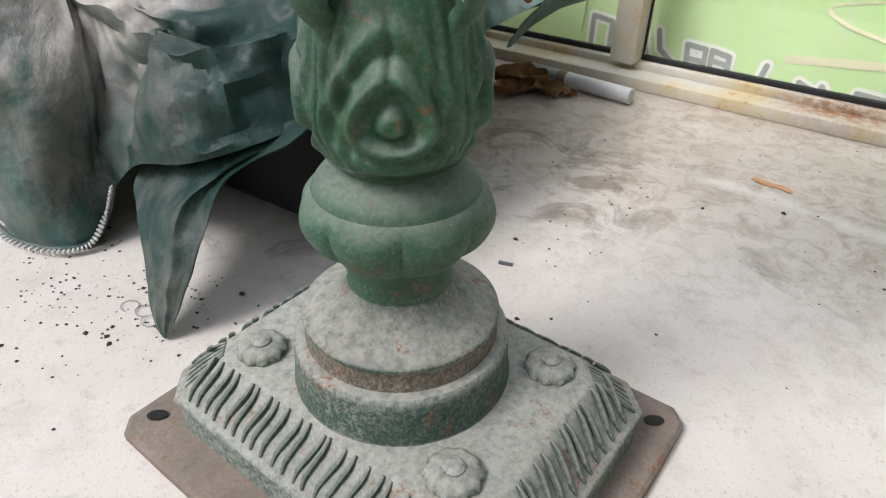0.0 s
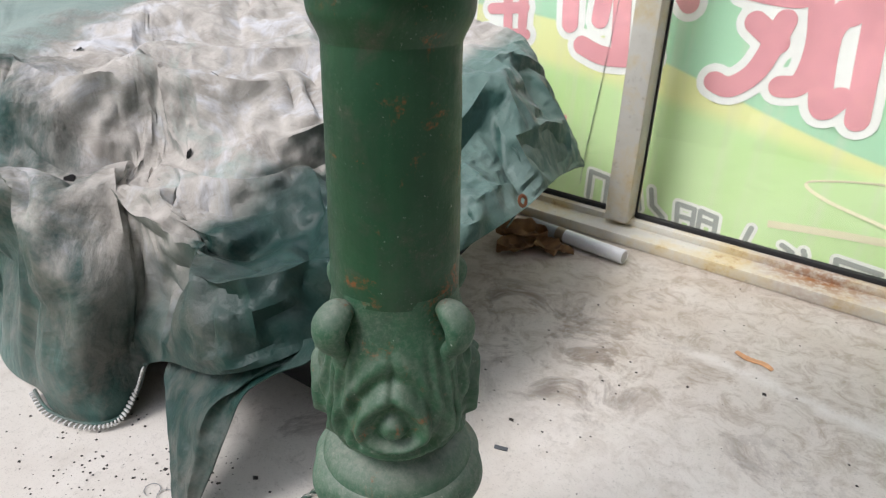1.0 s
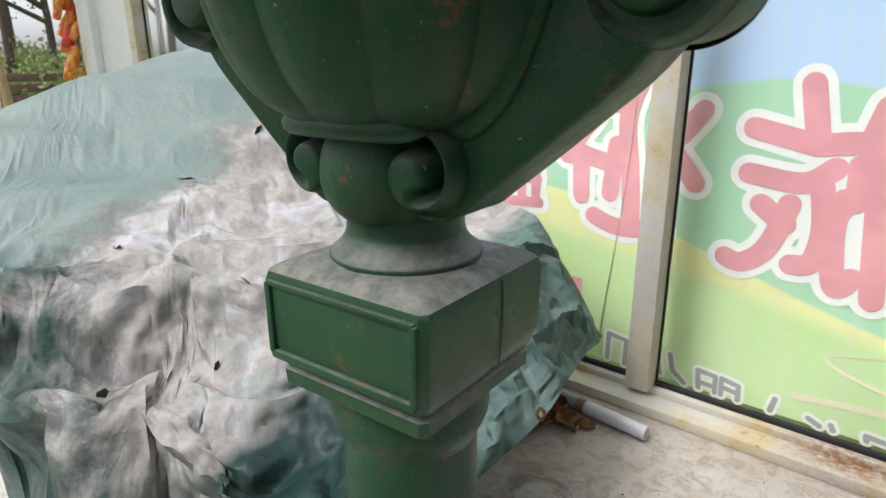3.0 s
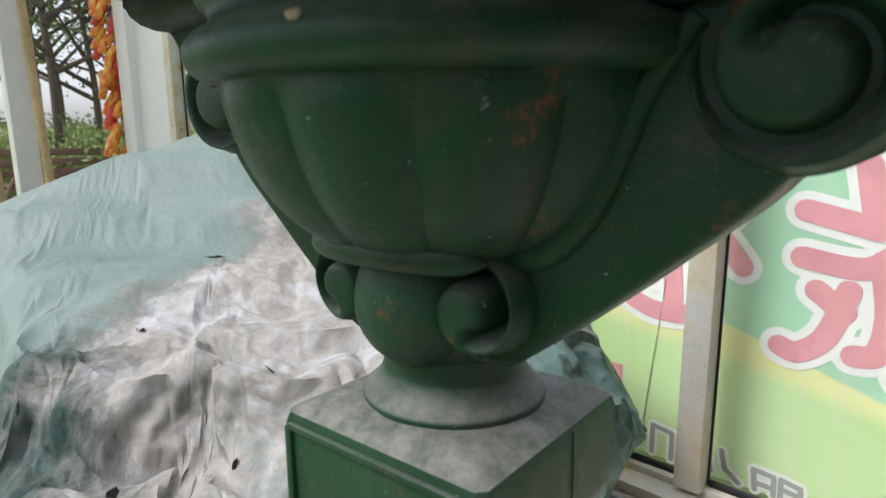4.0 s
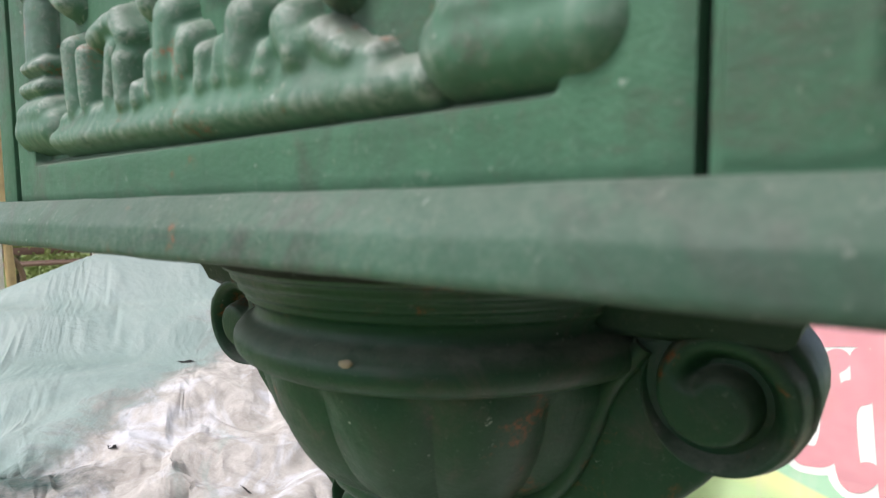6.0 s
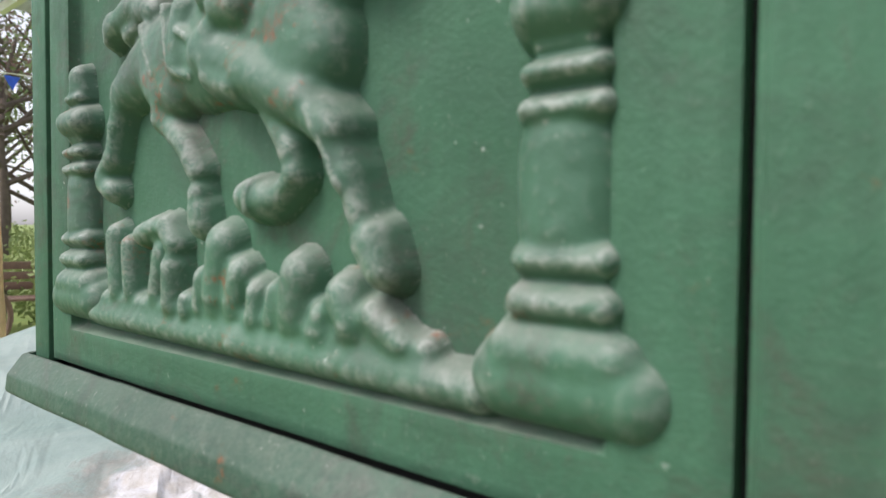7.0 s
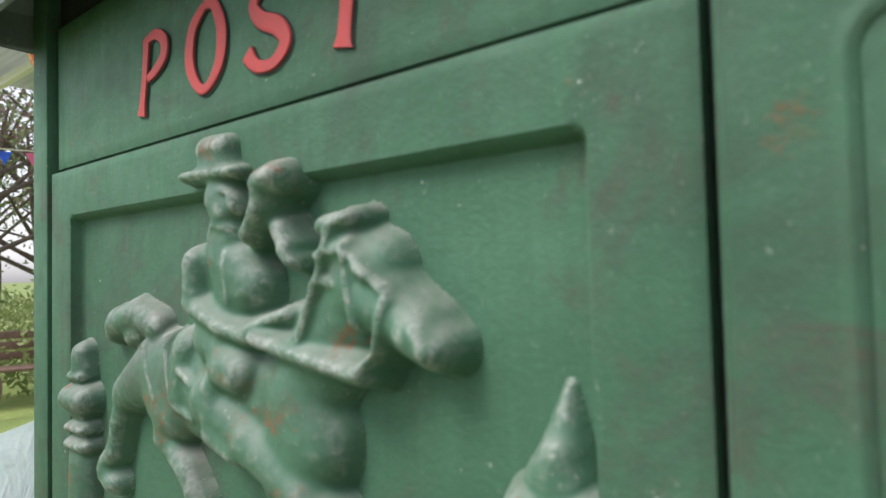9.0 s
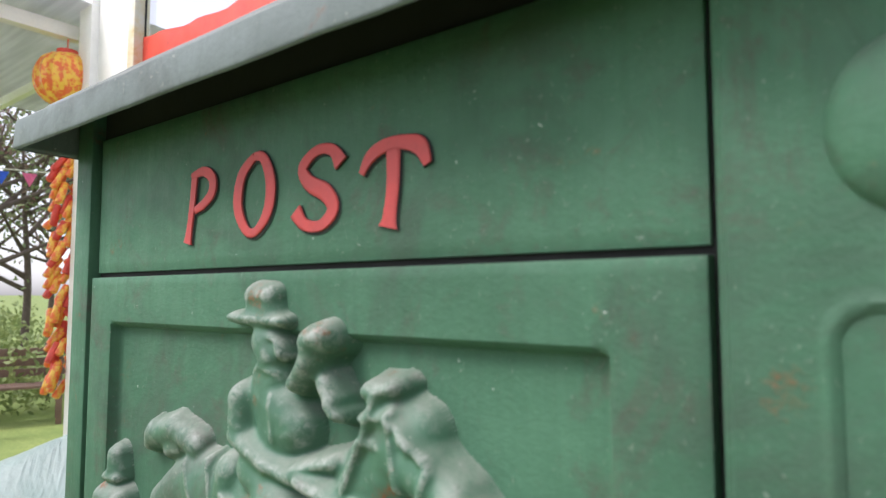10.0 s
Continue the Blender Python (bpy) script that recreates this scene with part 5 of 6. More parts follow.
CHARS = (
    (((296, 851), (324, 721)), ((185, 746), (325, 715)), ((187, 637), (308, 626), (367, 667)), ((223, 564), (282, 522)), ((342, 645), (363, 527), (351, 441), (308, 426)), ((286, 572), (251, 460), (198, 410), (157, 417)),
     ((445, 806), (430, 746)), ((325, 715), (407, 727), (511, 722)), ((415, 678), (418, 601), (396, 599)), ((407, 600), (382, 544), (403, 395), (436, 418)), ((453, 705), (460, 594), (482, 376)), ((508, 686), (540, 567))),
    (((-183, 883), (-154, 788)), ((-287, 807), (-153, 784)), ((-98, 868), (-134, 752), (-116, 600), (-105, 473)), ((-235, 747), (-286, 657), (-182, 622)), ((-313, 634), (-250, 633)), ((-269, 642), (-261, 519)), ((-161, 674), (-172, 538)),
     ((63, 781), (16, 716)), ((4, 664), (60, 595)), ((-218, 465), (-142, 443), (-17, 454))),
)
for strokes in CHARS:
    part("character_outline", brush(strokes, 0.045, 0.1988), m_pale, banner, "white outline of a character", False)
    part("character", brush(strokes, 0.0255, 0.1972), m_pink, banner, "faded red character", False)
BARS = (((-608, 661), (-622, 475)), ((-531, 657), (-412, 682)), ((-519, 596), (-409, 609)), ((-528, 538), (-412, 550)), ((-544, 466), (-403, 475)), ((-480, 711), (-466, 476)), ((-418, 673), (-417, 500)))
part("print_outline", brush(BARS, 0.036, 0.1988), m_pale, banner, "white outline of red print", False)
part("print", brush(BARS, 0.016, 0.1972), m_pink, banner, "faded red print", False)
GLYPHS = (
    (-112, 72, (((-28, -42), (-28, 38)), ((-28, 38), (28, 30)), ((28, 30), (28, -46)))),
    (54, 60, (((-44, 28), (-30, -26)), ((-6, 40), (4, -6)), ((4, -6), (40, -40)), ((-34, -38), (18, -30)))),
    (184, 44, (((-56, 34), (-50, -34)), ((-56, 34), (-8, 30)), ((-8, 30), (-6, -34)), ((-53, 0), (-7, -2)), ((-50, -34), (-6, -36)), ((8, 30), (10, -38)), ((8, 30), (52, 22)), ((52, 22), (54, -30)), ((9, 6), (52, 0)), ((9, -16), (53, -20)))),
    (322, 18, (((-62, 14), (62, -12)), ((4, 44), (-4, 6)), ((-4, 6), (-46, -34)), ((2, 2), (50, -44)))),
    (452, 4, (((-46, 34), (-20, 4)), ((-20, 4), (-50, -18)), ((4, 34), (10, -36)), ((0, 12), (50, 2)), ((0, -10), (48, -20)), ((34, 28), (50, -34)))),
    (578, -2, (((-48, 40), (-46, -40)), ((-48, 40), (48, 32)), ((48, 32), (48, -46)), ((-46, 2), (48, -6)), ((0, 36), (2, -40)))),
)
for gu, gz, strokes in GLYPHS:
    placed = [[(gu + a, max(26, gz + b)) for a, b in row] for row in strokes if max(b for _, b in row) + gz > 34]
    part("small_print_outline", brush(placed, 0.0155, 0.1988), m_pale, banner, "white outline of grey print", False)
    part("small_print", brush(placed, 0.0068, 0.1972), m_grey, banner, "grey print", False)
crack = bmesh.new()
add_tube(crack, smooth_rows([(-0.112, 0.1976, 0.86), (-0.118, 0.1976, 0.69), (-0.132, 0.1976, 0.50), (-0.150, 0.1976, 0.32), (-0.165, 0.1976, 0.17), (-0.172, 0.1976, 0.06)], 8), [0.0022 + 0.0012 * math.sin(i * 1.7) for i in range(41)], 6, 0.3)
part("crease", crack, m_grey, banner, "dark crease down the banner")
path = bmesh.new()
pts = smooth_rows([(0.95, 0, 0.235), (0.62, 0, 0.245), (0.46, 0, 0.225), (0.42, 0, 0.205), (0.48, 0, 0.175), (0.62, 0, 0.140), (0.66, 0, 0.115), (0.50, 0, 0.100), (0.36, 0, 0.085)], 8)
add_tube(path, pts, 0.014, 8, 0.05)
for v in path.verts:
    v.co.y = 0.1985 + v.co.y * 0.04
part("printed_path", path, m_cream, banner, "cream winding path in the print")
part("red_print", boxm(-0.36, -0.24, 0.1980, 0.1992, 0.20, 0.262), m_pink, banner)

# end of the wall: white post, pale panel, and the open corner post
for name, u0, u1, v0, v1, mat, lab in (("corner_post", -3.17, -3.02, 0.02, 0.16, m_white, "white square post at the end of the window wall"),
                                       ("wall_panel", -3.02, -2.655, 0.06, 0.12, m_white, "pale cream metal panel beside the window")):
    tagged(wall_part(name, boxm(u0, u1, v0, v1, 0.0, 3.2, 0.004), mat), lab, "wall", kind="structure")
op = part("open_post", boxm(-3.65, -3.56, 0.60, 0.71, 0.0, 2.9, 0.006), m_white)
tagged(op, "white square post at the open terrace edge", "post", kind="structure")


# garden beyond the open end of the terrace
def leaf_material(name, a, b):
    m, nt, p = material(name)
    rnd = nd(nt, "ShaderNodeNewGeometry").outputs["Random Per Island"]
    c = mixc(nt, rnd, a, b)
    nt.links.new(c, p.inputs["Base Color"])
    p.inputs["Roughness"].default_value = 0.6
    tr = nt.nodes.new("ShaderNodeBsdfTranslucent")
    nt.links.new(c, tr.inputs["Color"])
    mx = nt.nodes.new("ShaderNodeMixShader")
    mx.inputs[0].default_value = 0.45
    nt.links.new(p.outputs[0], mx.inputs[1])
    nt.links.new(tr.outputs[0], mx.inputs[2])
    nt.links.new(mx.outputs[0], nt.nodes["Material Output"].inputs["Surface"])
    return m


m_bark = plain("grey brown bark", (0.11, 0.085, 0.065), 0.9, 0, 0.35, 12, 0.5)
m_leaf_red = leaf_material("reddish leaves", (0.22, 0.12, 0.11), (0.17, 0.19, 0.11))
m_leaf_green = leaf_material("green leaves", (0.13, 0.19, 0.08), (0.24, 0.30, 0.13))
m_leaf_light = leaf_material("light green shrub leaves", (0.17, 0.24, 0.08), (0.32, 0.38, 0.14))


def leaf_cloud(rng, centres, count, size):
    verts, faces = [], []
    for _ in range(count):
        cx, cy, cz, r = centres[rng.randrange(len(centres))]
        d = Vector((rng.gauss(0, 1), rng.gauss(0, 1), rng.gauss(0, 0.8)))
        d *= r * rng.random() ** 0.45 / max(0.2, d.length)
        c = Vector((cx, cy, cz)) + d
        a = Vector((rng.gauss(0, 1), rng.gauss(0, 1), rng.gauss(0, 1))).normalized()
        b = a.orthogonal().normalized()
        s = size * rng.uniform(0.6, 1.3)
        k = len(verts)
        verts += [c - a * s, c + b * s * 0.45 + a * s * 0.1, c + a * s, c - b * s * 0.45 + a * s * 0.1]
        faces.append((k, k + 1, k + 2, k + 3))
    me = bpy.data.meshes.new("leaves")
    me.from_pydata([tuple(v) for v in verts], [], faces)
    bm = bmesh.new()
    bm.from_mesh(me)
    bpy.data.meshes.remove(me)
    return bm


def tree(x, y, h, spread, mat, seed, label, count=1250, leaf=0.050):
    rng = random.Random(seed)
    t = empty("tree", label, "tree", "garden trees", at=pose(x, y, -0.16))
    tr = bmesh.new()
    top = Vector((rng.uniform(-0.3, 0.3), rng.uniform(-0.3, 0.3), h * 0.75))
    add_tube(tr, smooth_rows([(0, 0, 0), (0.05, 0.03, h * 0.3), (top.x * 0.6, top.y * 0.5, h * 0.55), top], 4), [0.075 - 0.0048 * i for i in range(13)], 10)
    part("trunk", tr, m_bark, t)
    centres = []
    for k in range(13):
        a = rng.uniform(0, 6.28)
        z0 = h * rng.uniform(0.28, 0.7)
        r = spread * rng.uniform(0.4, 1.0)
        end = Vector((r * math.cos(a), r * math.sin(a), z0 + rng.uniform(0.1, 0.35) * h))
        limb = bmesh.new()
        add_tube(limb, smooth_rows([(0.03, 0.02, z0), tuple(end * 0.5 + Vector((0, 0, z0 * 0.5))), tuple(end)], 4), [0.045 - 0.0042 * i for i in range(9)], 7)
        part("limb", limb, m_bark, t)
        for q in range(3):
            f = 0.55 + 0.45 * q / 2
            centres.append((end.x * f + rng.uniform(-0.3, 0.3), end.y * f + rng.uniform(-0.3, 0.3), z0 + (end.z - z0) * f + rng.uniform(-0.2, 0.3), spread * rng.uniform(0.16, 0.36)))
    part("crown", leaf_cloud(rng, centres, count, leaf), mat, t, "", False)
    return t


tree(-10.5, 2.7, 5.6, 2.3, m_leaf_red, 3, "garden tree with sparse dark reddish leaves")
tree(-12.5, 4.9, 6.0, 2.6, m_leaf_red, 5, "garden tree with sparse dark reddish leaves")
tree(-9.5, 4.6, 4.6, 1.9, m_leaf_green, 8, "garden tree with green leaves")
tree(-15.5, 1.2, 6.5, 2.8, m_leaf_green, 9, "tall garden tree with green leaves")
tree(-14.0, 3.4, 5.2, 2.4, m_leaf_green, 12, "garden tree with green leaves")

for k, (x, y, h, w) in enumerate(((-11.8, 3.7, 5.4, 2.2), (-13.2, 2.1, 6.0, 2.4), (-16.2, 4.4, 6.5, 2.8), (-17.5, 6.2, 7.0, 3.0), (-13.5, 6.4, 6.0, 2.6))):
    tree(x, y, h, w, m_leaf_red if k % 2 else m_leaf_green, 30 + k, "garden tree with sparse dark reddish leaves" if k % 2 else "garden tree with green leaves")


def shrub(x, y, r, h, seed):
    rng = random.Random(seed)
    centres = [(rng.uniform(-r, r), rng.uniform(-r, r), h * rng.uniform(0.2, 0.8), r * 0.5) for _ in range(9)]
    s = empty("shrub", "light green garden shrub on the lawn", "shrub", "garden shrubs", at=pose(x, y, -0.16))
    part("stem", add_tube(bmesh.new(), [(0, 0, 0), (0.02, 0.01, h * 0.5)], 0.02, 7), m_bark, s)
    part("leaves", leaf_cloud(rng, centres, 1500, 0.05), m_leaf_light, s, "", False)


for x, y, r, h, seed in ((-9.0, 2.3, 0.7, 1.0, 21), (-9.6, 3.3, 0.8, 1.15, 22), (-11.2, 2.0, 0.9, 1.2, 23), (-9.0, 3.9, 0.6, 0.9, 24), (-13, 3.2, 1.0, 1.4, 25), (-12.2, 1.2, 0.9, 1.2, 26), (-10.2, 1.1, 0.6, 0.8, 27)):
    shrub(x, y, r, h, seed)

m_bench = plain("weathered brown wood", (0.17, 0.105, 0.075), 0.8, 0, 0.3, 10, 0.3)
bench = empty("garden_bench", "weathered brown wooden bench on the lawn", "bench", at=pose(-8.2, 2.05, -0.16, 0, 0, 70))
for k in range(4):
    part("seat_slat", boxm(-0.9, 0.9, -0.20 + 0.11 * k, -0.11 + 0.11 * k, 0.42, 0.45, 0.005), m_bench, bench)
for k in range(3):
    part("back_slat", boxm(-0.9, 0.9, 0.24, 0.265, 0.52 + 0.12 * k, 0.61 + 0.12 * k, 0.005), m_bench, bench)
for sx in (-0.8, 0.8):
    for sy, h in ((-0.18, 0.42), (0.27, 0.86)):
        part("leg", boxm(sx - 0.03, sx + 0.03, sy - 0.03, sy + 0.03, 0.0, h, 0.005), m_bench, bench)
hoop = bmesh.new()
pts = [(0.0, 0.30 * math.cos(a), 0.33 + 0.33 * math.sin(a)) for a in [math.pi * 2 * k / 40 for k in range(41)]]
add_tube(hoop, pts, 0.028, 8)
ob = part("wooden_hoop", hoop, m_bench)
ob.matrix_world = pose(-7.4, 1.62, -0.16, 0, 0, 10)
tagged(ob, "brown wooden hoop standing on the lawn", "hoop")

# canopy over the open end
m_canopy, cnt, cp = material("grey translucent canopy")
cst = nd(cnt, "ShaderNodeTexNoise", {"Vector": nd(cnt, "ShaderNodeMapping", {0: nd(cnt, "ShaderNodeTexCoord").outputs["Object"], 3: (0.6, 9, 1)}).outputs[0], "Scale": 2.0, "Detail": 5.0}).outputs["Fac"]
cnt.links.new(mixc(cnt, ramp(cnt, cst, 0.35, 0.65), (0.55, 0.56, 0.58), (0.82, 0.83, 0.85)), cp.inputs["Base Color"])
cp.inputs["Roughness"].default_value = 0.4
cp.inputs["Transmission Weight"].default_value = 0.55
canopy = empty("canopy", "grey translucent canopy over the terrace end", "canopy")
for k in range(4):
    part("sheet", boxm(-5.9, -3.35, -0.8 + 0.75 * k, -0.07 + 0.75 * k, 2.93, 2.936), m_canopy, canopy)
for k in range(5):
    part("rafter", boxm(-5.9, -3.35, -0.85 + 0.75 * k, -0.80 + 0.75 * k, 2.86, 2.93, 0.004), m_white, canopy)
part("beam", boxm(-3.62, -3.55, -0.9, 2.3, 2.78, 2.86, 0.004), m_white, canopy)
for y in (-0.86, 2.24):
    part("post", boxm(-5.88, -5.80, y, y + 0.08, -0.16, 2.86, 0.004), m_white, canopy)

# bamboo poles by the open post
m_bamboo = plain("dry bamboo", (0.50, 0.36, 0.17), 0.55, 0, 0.25, 9, 0.15)
for k, (x, y, lean) in enumerate(((-3.50, 0.742, 0.03), (-3.50, 0.50, 0.01), (-3.50, 0.43, -0.01), (-3.52, 0.36, 0.0))):
    b = bmesh.new()
    pts, rad = [], []
    for i in range(25):
        z = 2.7 * i / 24
        pts.append((x + 0.0 * z, y - lean * z, z))
        rad.append(0.020 if i % 3 else 0.0235)
    add_tube(b, pts, rad, 10)
    tagged(part("bamboo_pole", b, m_bamboo), "dry yellow bamboo pole standing on the floor", "bamboo pole", "bamboo poles")

# lantern and festive string
m_orange, ont, opn = material("orange festive paper")
oco = nd(ont, "ShaderNodeTexCoord").outputs["Object"]
ov = noise_at(ont, 28, 4, 0.6, oco)
ont.links.new(mixc(ont, ramp(ont, ov, 0.45, 0.55), (0.86, 0.17, 0.04), (0.92, 0.55, 0.07)), opn.inputs["Base Color"])
opn.inputs["Roughness"].default_value = 0.35
m_redp = plain("red festive paper", (0.72, 0.08, 0.05), 0.45, 0, 0.2, 20)
lantern = empty("lantern", "round orange paper lantern hanging from the beam", "lantern", at=pose(-3.58, 1.09, 2.54))


def pumpkin(a, r, z):
    return r * (1 - 0.06 * abs(math.sin(8 * a)))


part("shade", lathe([(0.05, -0.15)] + [(0.165 * math.cos(b) ** 0.7, 0.15 * math.sin(b)) for b in [radians(-70 + 10 * k) for k in range(15)]] + [(0.05, 0.15)], 96, pumpkin), m_orange, lantern)
part("cap", lathe([(0.055, 0.14), (0.055, 0.17), (0.02, 0.175)], 24), m_redp, lantern)
part("cord", add_tube(bmesh.new(), [(0, 0, 0.17), (0, 0, 0.25)], 0.004, 6), m_redp, lantern)
garland_str = empty("festive_string", "string of red and orange firecracker ornaments", "ornament", at=pose(-3.58, 1.16, 0))
part("string", add_tube(bmesh.new(), [(0, 0, 0.75), (0, 0, 2.40)], 0.004, 6), m_redp, garland_str)
rng = random.Random(4)
for k in range(46):
    z = 0.80 + 1.32 * k / 45
    for s in (-1, 1):
        c = bmesh.new()
        ln = rng.uniform(0.10, 0.15)
        add_tube(c, [(0, 0, -ln / 2), (0, 0, -ln / 2 + 0.008), (0, 0, ln / 2 - 0.008), (0, 0, ln / 2)], [0.016, 0.021, 0.021, 0.016], 10)
        ob = part("firecracker", c, m_orange if rng.random() < 0.7 else m_redp, garland_str)
        ob.matrix_local = pose(rng.uniform(-0.05, 0.05), s * rng.uniform(0.015, 0.10), z, rng.uniform(-15, 15) + s * 22, rng.uniform(-20, 20), 0)
rope2 = empty("bunting", "string of small coloured flags across the garden", "bunting")
part("cord", add_tube(bmesh.new(), [(-5.84, -0.82 + 3.10 * k / 9, 2.42 - 0.06 * math.sin(math.pi * k / 9)) for k in range(10)], 0.006, 6), m_white, rope2)
flags = (("blue flag", (0.10, 0.22, 0.75)), ("pink flag", (0.80, 0.25, 0.45)))
for k in range(14):
    nm, col = flags[k % 2]
    mt = bpy.data.materials.get(nm) or plain(nm, col, 0.6)
    f = bmesh.new()
    vs = [f.verts.new(v) for v in ((0, -0.06, 0), (0, 0.06, 0), (0.01, 0.0, -0.12))]
    f.faces.new(vs)
    bmesh.ops.solidify(f, geom=f.faces[:], thickness=0.002)
    part("flag", f, mt, rope2).matrix_local = pose(-5.84, -0.62 + 0.21 * k, 2.40 - 0.06 * math.sin(math.pi * (0.2 + 0.21 * k) / 3.1))

# red cloth along the window head
cloth = bmesh.new()
vs = []
for i in range(24):
    for j in range(6):
        vs.append((-2.95 + 1.6 * i / 23, 1.19 + 0.01 * math.sin(i * 1.3), 2.66 - 0.05 * j - 0.06 * math.sin(math.pi * i / 23)))
ob = part("red_cloth", grid_mesh(vs, 24, 6), m_redp)
tagged(ob, "red cloth hung along the window head", "cloth")


# small things on the floor
tube = empty("white_tube", "white plastic tube with a grey end on the floor", "tube", at=pose(-0.375, 1.062, 0.020, 0, 90, -4))
tb = bmesh.new()
add_tube(tb, [(0, 0, -0.02), (0, 0, 0.158)], 0.0185, 24)
soften(tb, 0.0012, 1)
part("tube", tb, m_tube, tube)
part("bore", add_tube(bmesh.new(), [(0, 0, 0.1575), (0, 0, 0.1586)], 0.015, 20), m_steel, tube)
m_greyt = plain("grey plastic", (0.33, 0.37, 0.40), 0.5)
part("grey_end", add_tube(bmesh.new(), [(0, 0, -0.13), (0, 0, -0.035)], 0.0178, 20), m_greyt, tube, "grey plastic end")
m_tape = plain("brown tape", (0.27, 0.22, 0.15), 0.7)
part("tape", add_tube(bmesh.new(), [(0, 0, -0.040), (0, 0, -0.015)], 0.0190, 20), m_tape, tube, "brown tape joint")

m_leafd = plain("dry brown leaf", (0.23, 0.125, 0.05), 0.8, 0, 0.4, 40, 0.3)


def dry_leaf(x, y, z, yaw, size, seed):
    vs = []
    for i in range(16):
        for j in range(9):
            u, v = i / 15, j / 8 - 0.5
            w = math.sin(math.pi * u) ** 0.7 * size * 0.5
            q = Vector((u * 3, v * 3, seed))
            vs.append(((u - 0.5) * size, v * w * 1.6, 0.25 * size * abs(v) ** 1.3 * 2 + 0.10 * size * (noise.noise(q * 2) + 0.6)))
    bm = grid_mesh(vs, 16, 9)
    bmesh.ops.solidify(bm, geom=bm.faces[:], thickness=0.0012)
    ob = part("dry_leaf", bm, m_leafd)
    ob.matrix_world = pose(x, y, z, 0, 0, yaw)
    tagged(ob, "curled dry brown leaf on the floor", "leaf", "dry leaves")


dry_leaf(-0.49, 1.00, 0.002, 20, 0.14, 1)
dry_leaf(-0.40, 0.985, 0.002, -35, 0.09, 5)
dry_leaf(-0.46, 0.93, 0.002, 60, 0.11, 9)
dry_leaf(-0.36, 1.005, 0.002, 10, 0.05, 12)

m_crumb = plain("dark crumbs", (0.05, 0.045, 0.04), 0.9)
rng = random.Random(11)
verts, faces = [], []
spots = [(-0.50, -0.10, 0.16, 120), (-0.38, -0.05, 0.10, 70), (-0.62, -0.25, 0.3, 60), (0.1, 0.75, 0.5, 60), (-0.1, 0.45, 0.3, 40)]
for cx, cy, r, n in spots:
    for _ in range(n):
        x, y = rng.gauss(cx, r * 0.5), rng.gauss(cy, r * 0.5)
        s = rng.uniform(0.0008, 0.0028) * (1.8 if rng.random() < 0.08 else 1)
        k = len(verts)
        a = rng.uniform(0, 6.28)
        for t in range(4):
            verts.append((x + s * math.cos(a + t * 1.57) * rng.uniform(0.6, 1.6), y + s * math.sin(a + t * 1.57), 0.0004))
        verts.append((x, y, s * 0.9))
        faces += [(k, k + 1, k + 4), (k + 1, k + 2, k + 4), (k + 2, k + 3, k + 4), (k + 3, k, k + 4)]
me = bpy.data.meshes.new("crumbs")
me.from_pydata(verts, [], faces)
me.materials.append(m_crumb)
tagged(new("crumbs", me), "dark crumbs and grit scattered on the floor", "grit", kind="stuff")
m_scrap = plain("orange scrap", (0.62, 0.33, 0.16), 0.7, 0, 0.25, 60)
scrap = []
for i in range(12):
    for j in range(4):
        u, v = i / 11 - 0.5, j / 3 - 0.5
        scrap.append((u * 0.075, v * 0.016 * (1 - 1.2 * u * u) + 0.004 * math.sin(7 * u), 0.001 + 0.0015 * abs(math.sin(5 * u))))
sb = grid_mesh(scrap, 12, 4)
bmesh.ops.solidify(sb, geom=sb.faces[:], thickness=0.0008)
ob = part("orange_scrap", sb, m_scrap)
ob.matrix_world = pose(0.155, 0.838, 0.0004, 0, 0, -12)
tagged(ob, "thin orange scrap lying on the floor", "scrap")
m_chip = plain("grey chip", (0.10, 0.11, 0.12), 0.7)
ch = part("paint_chip", boxm(-0.011, 0.011, -0.004, 0.004, 0.0, 0.0015, 0.0005), m_chip)
ch.matrix_world = pose(-0.085, 0.324, 0.0005, 0, 4, 25)
tagged(ch, "small grey paint chip on the floor", "paint chip")
wires = bmesh.new()
for k in range(4):
    cx, cy = -0.42 + 0.025 * k, -0.075 + 0.006 * (k % 2)
    add_tube(wires, [(cx + 0.013 * math.cos(a), cy + 0.011 * math.sin(a), 0.002 + 0.0006 * k) for a in [0.5 * i + k for i in range(11)]], 0.0006, 5)
ob = part("wire_curl", wires, m_steel)
tagged(ob, "thin curled wire lying on the floor", "wire")

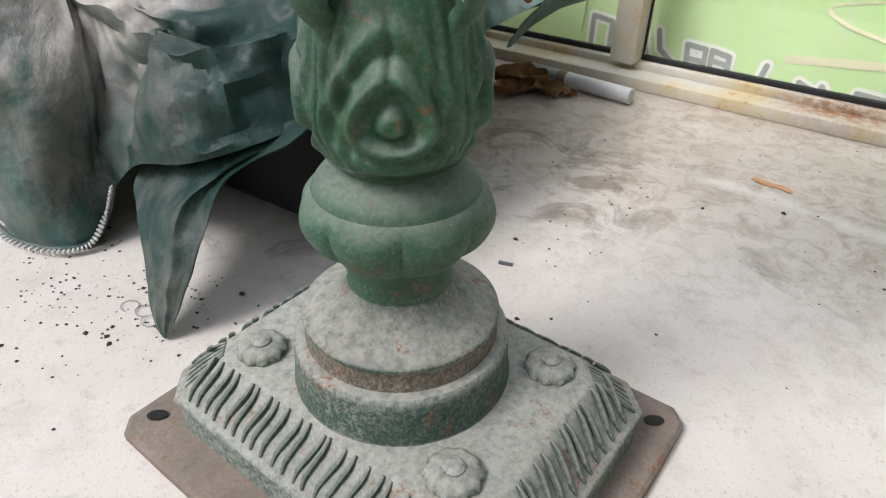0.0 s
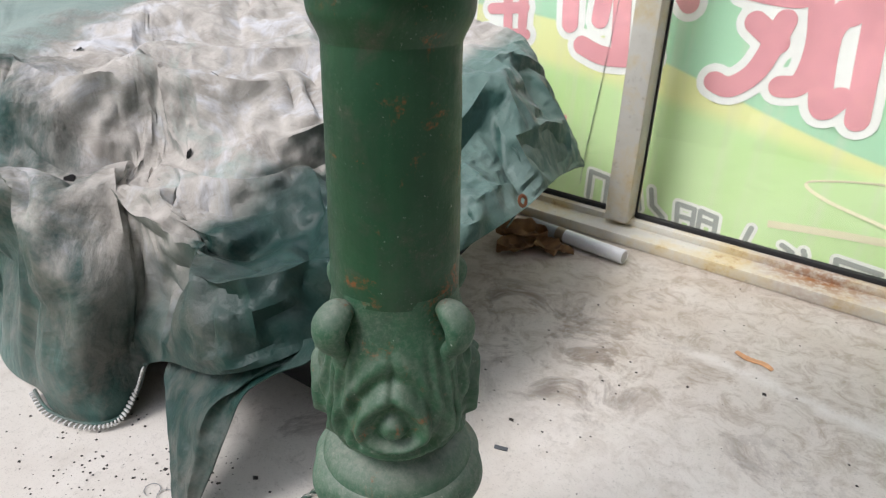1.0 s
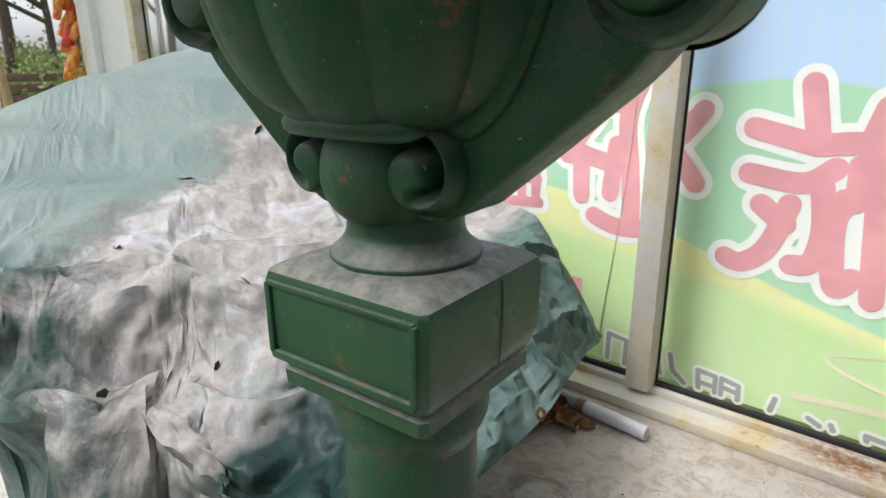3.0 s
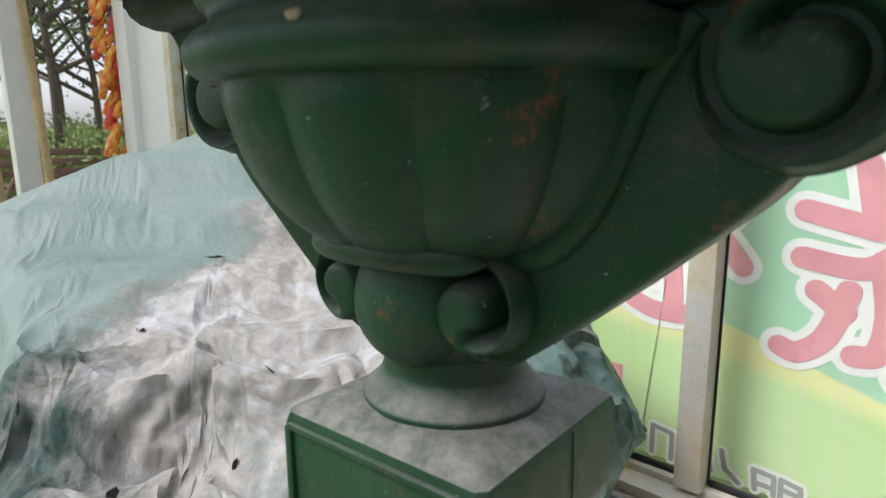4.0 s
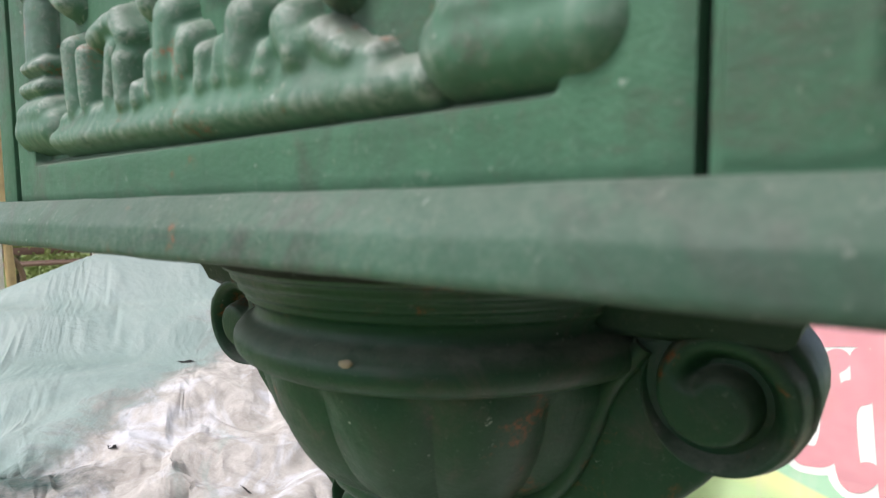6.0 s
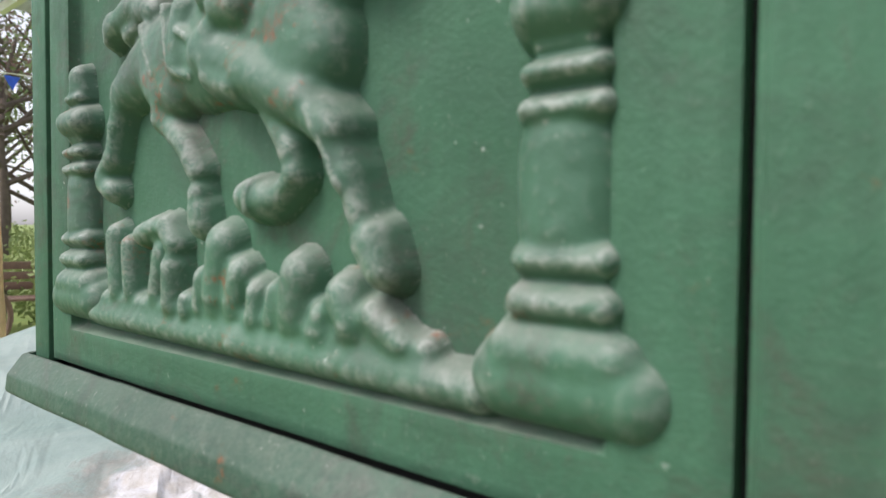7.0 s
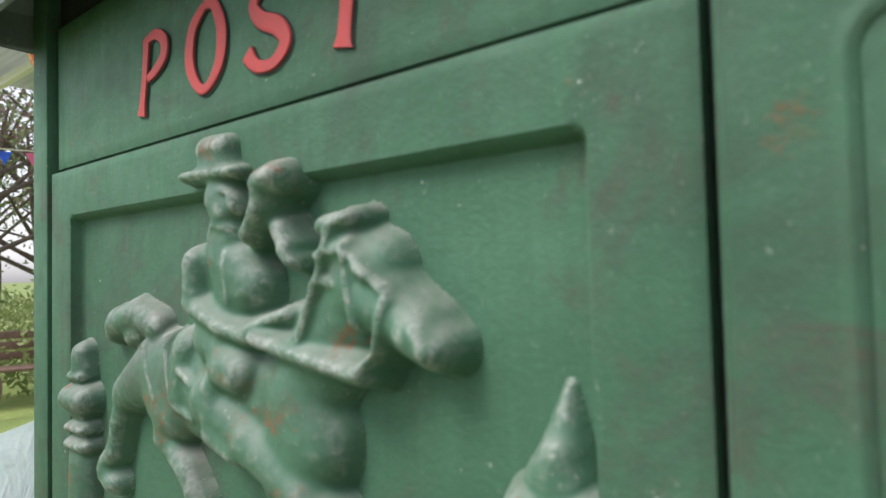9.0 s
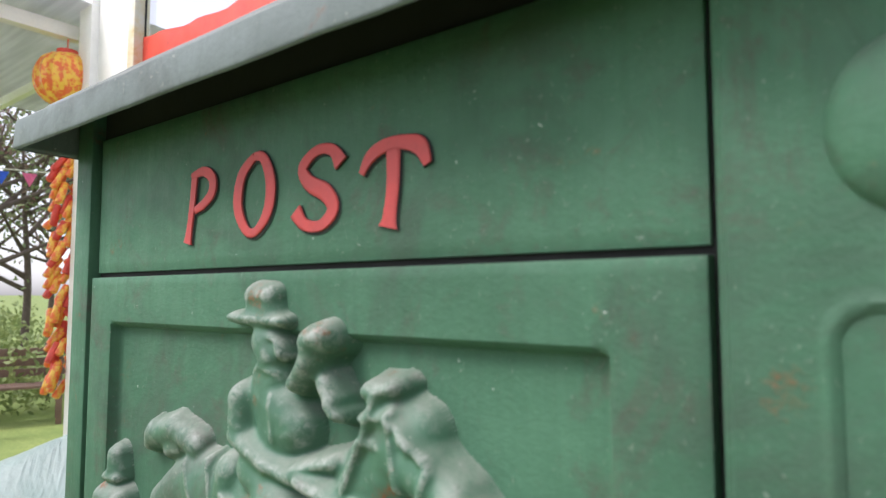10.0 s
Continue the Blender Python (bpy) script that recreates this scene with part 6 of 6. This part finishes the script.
# upturned bicycle beside the window
m_tyre = plain("worn tyre rubber", (0.020, 0.020, 0.020), 0.8, 0, 0.25, 80, 0.4)
bike = empty("bicycle", "upturned bicycle with a knobbly black tyre", "bicycle", at=pose(0.362, 0.70, 0.0, 0, 0, 70))
R = 0.325
ty = bmesh.new()
add_tube(ty, [(R * math.cos(a), 0, 0.80 + R * math.sin(a)) for a in [2 * math.pi * k / 96 for k in range(97)]], 0.013, 14)
for k in range(150):
    for s in (-1, 1):
        add_box(ty, -0.0035, 0.0035, s * 0.006 - 0.004, s * 0.006 + 0.004, R + 0.0105, R + 0.0132, 0.0, Matrix.Translation((0, 0, 0.80)) @ pose(0, 0, 0, 0, 360 * (k + 0.25 * s) / 150, 0))
part("tyre", ty, m_tyre, bike, "black knobbly tyre")
rm = bmesh.new()
add_tube(rm, [(0.298 * math.cos(a), 0, 0.80 + 0.298 * math.sin(a)) for a in [2 * math.pi * k / 72 for k in range(73)]], 0.011, 8, 1.0)
part("rim", rm, m_steel, bike, "dull steel rim")
part("hub", add_tube(bmesh.new(), [(0, -0.05, 0.80), (0, 0.05, 0.80)], 0.018, 14), m_steel, bike)
spoke = None
for k in range(28):
    if spoke is None:
        ob = part("spoke", add_tube(bmesh.new(), [(0, 0, 0.016), (0, 0, 0.29)], 0.0012, 5), m_steel, bike)
        spoke = ob.data
    else:
        ob = new("spoke", spoke)
        ob.parent = bike
    ob.matrix_local = pose(0, 0.02 * (-1) ** k, 0.80, 0, 360 * k / 28, 0)
for s in (-1, 1):
    part("fork_leg", add_tube(bmesh.new(), [(0, s * 0.052, 0.80), (0.03, s * 0.045 - 0.02, 0.42)], 0.011, 10), m_black, bike)
part("fork_crown", boxm(0.01, 0.05, -0.075, 0.035, 0.39, 0.43, 0.008), m_black, bike)
part("steerer", add_tube(bmesh.new(), [(0.03, -0.02, 0.40), (0.06, -0.16, 0.02)], 0.014, 10), m_black, bike)
part("handlebar", add_tube(bmesh.new(), [(0.06, -0.36, 0.014), (0.06, -0.06, 0.014)], 0.0135, 10), m_black, bike)
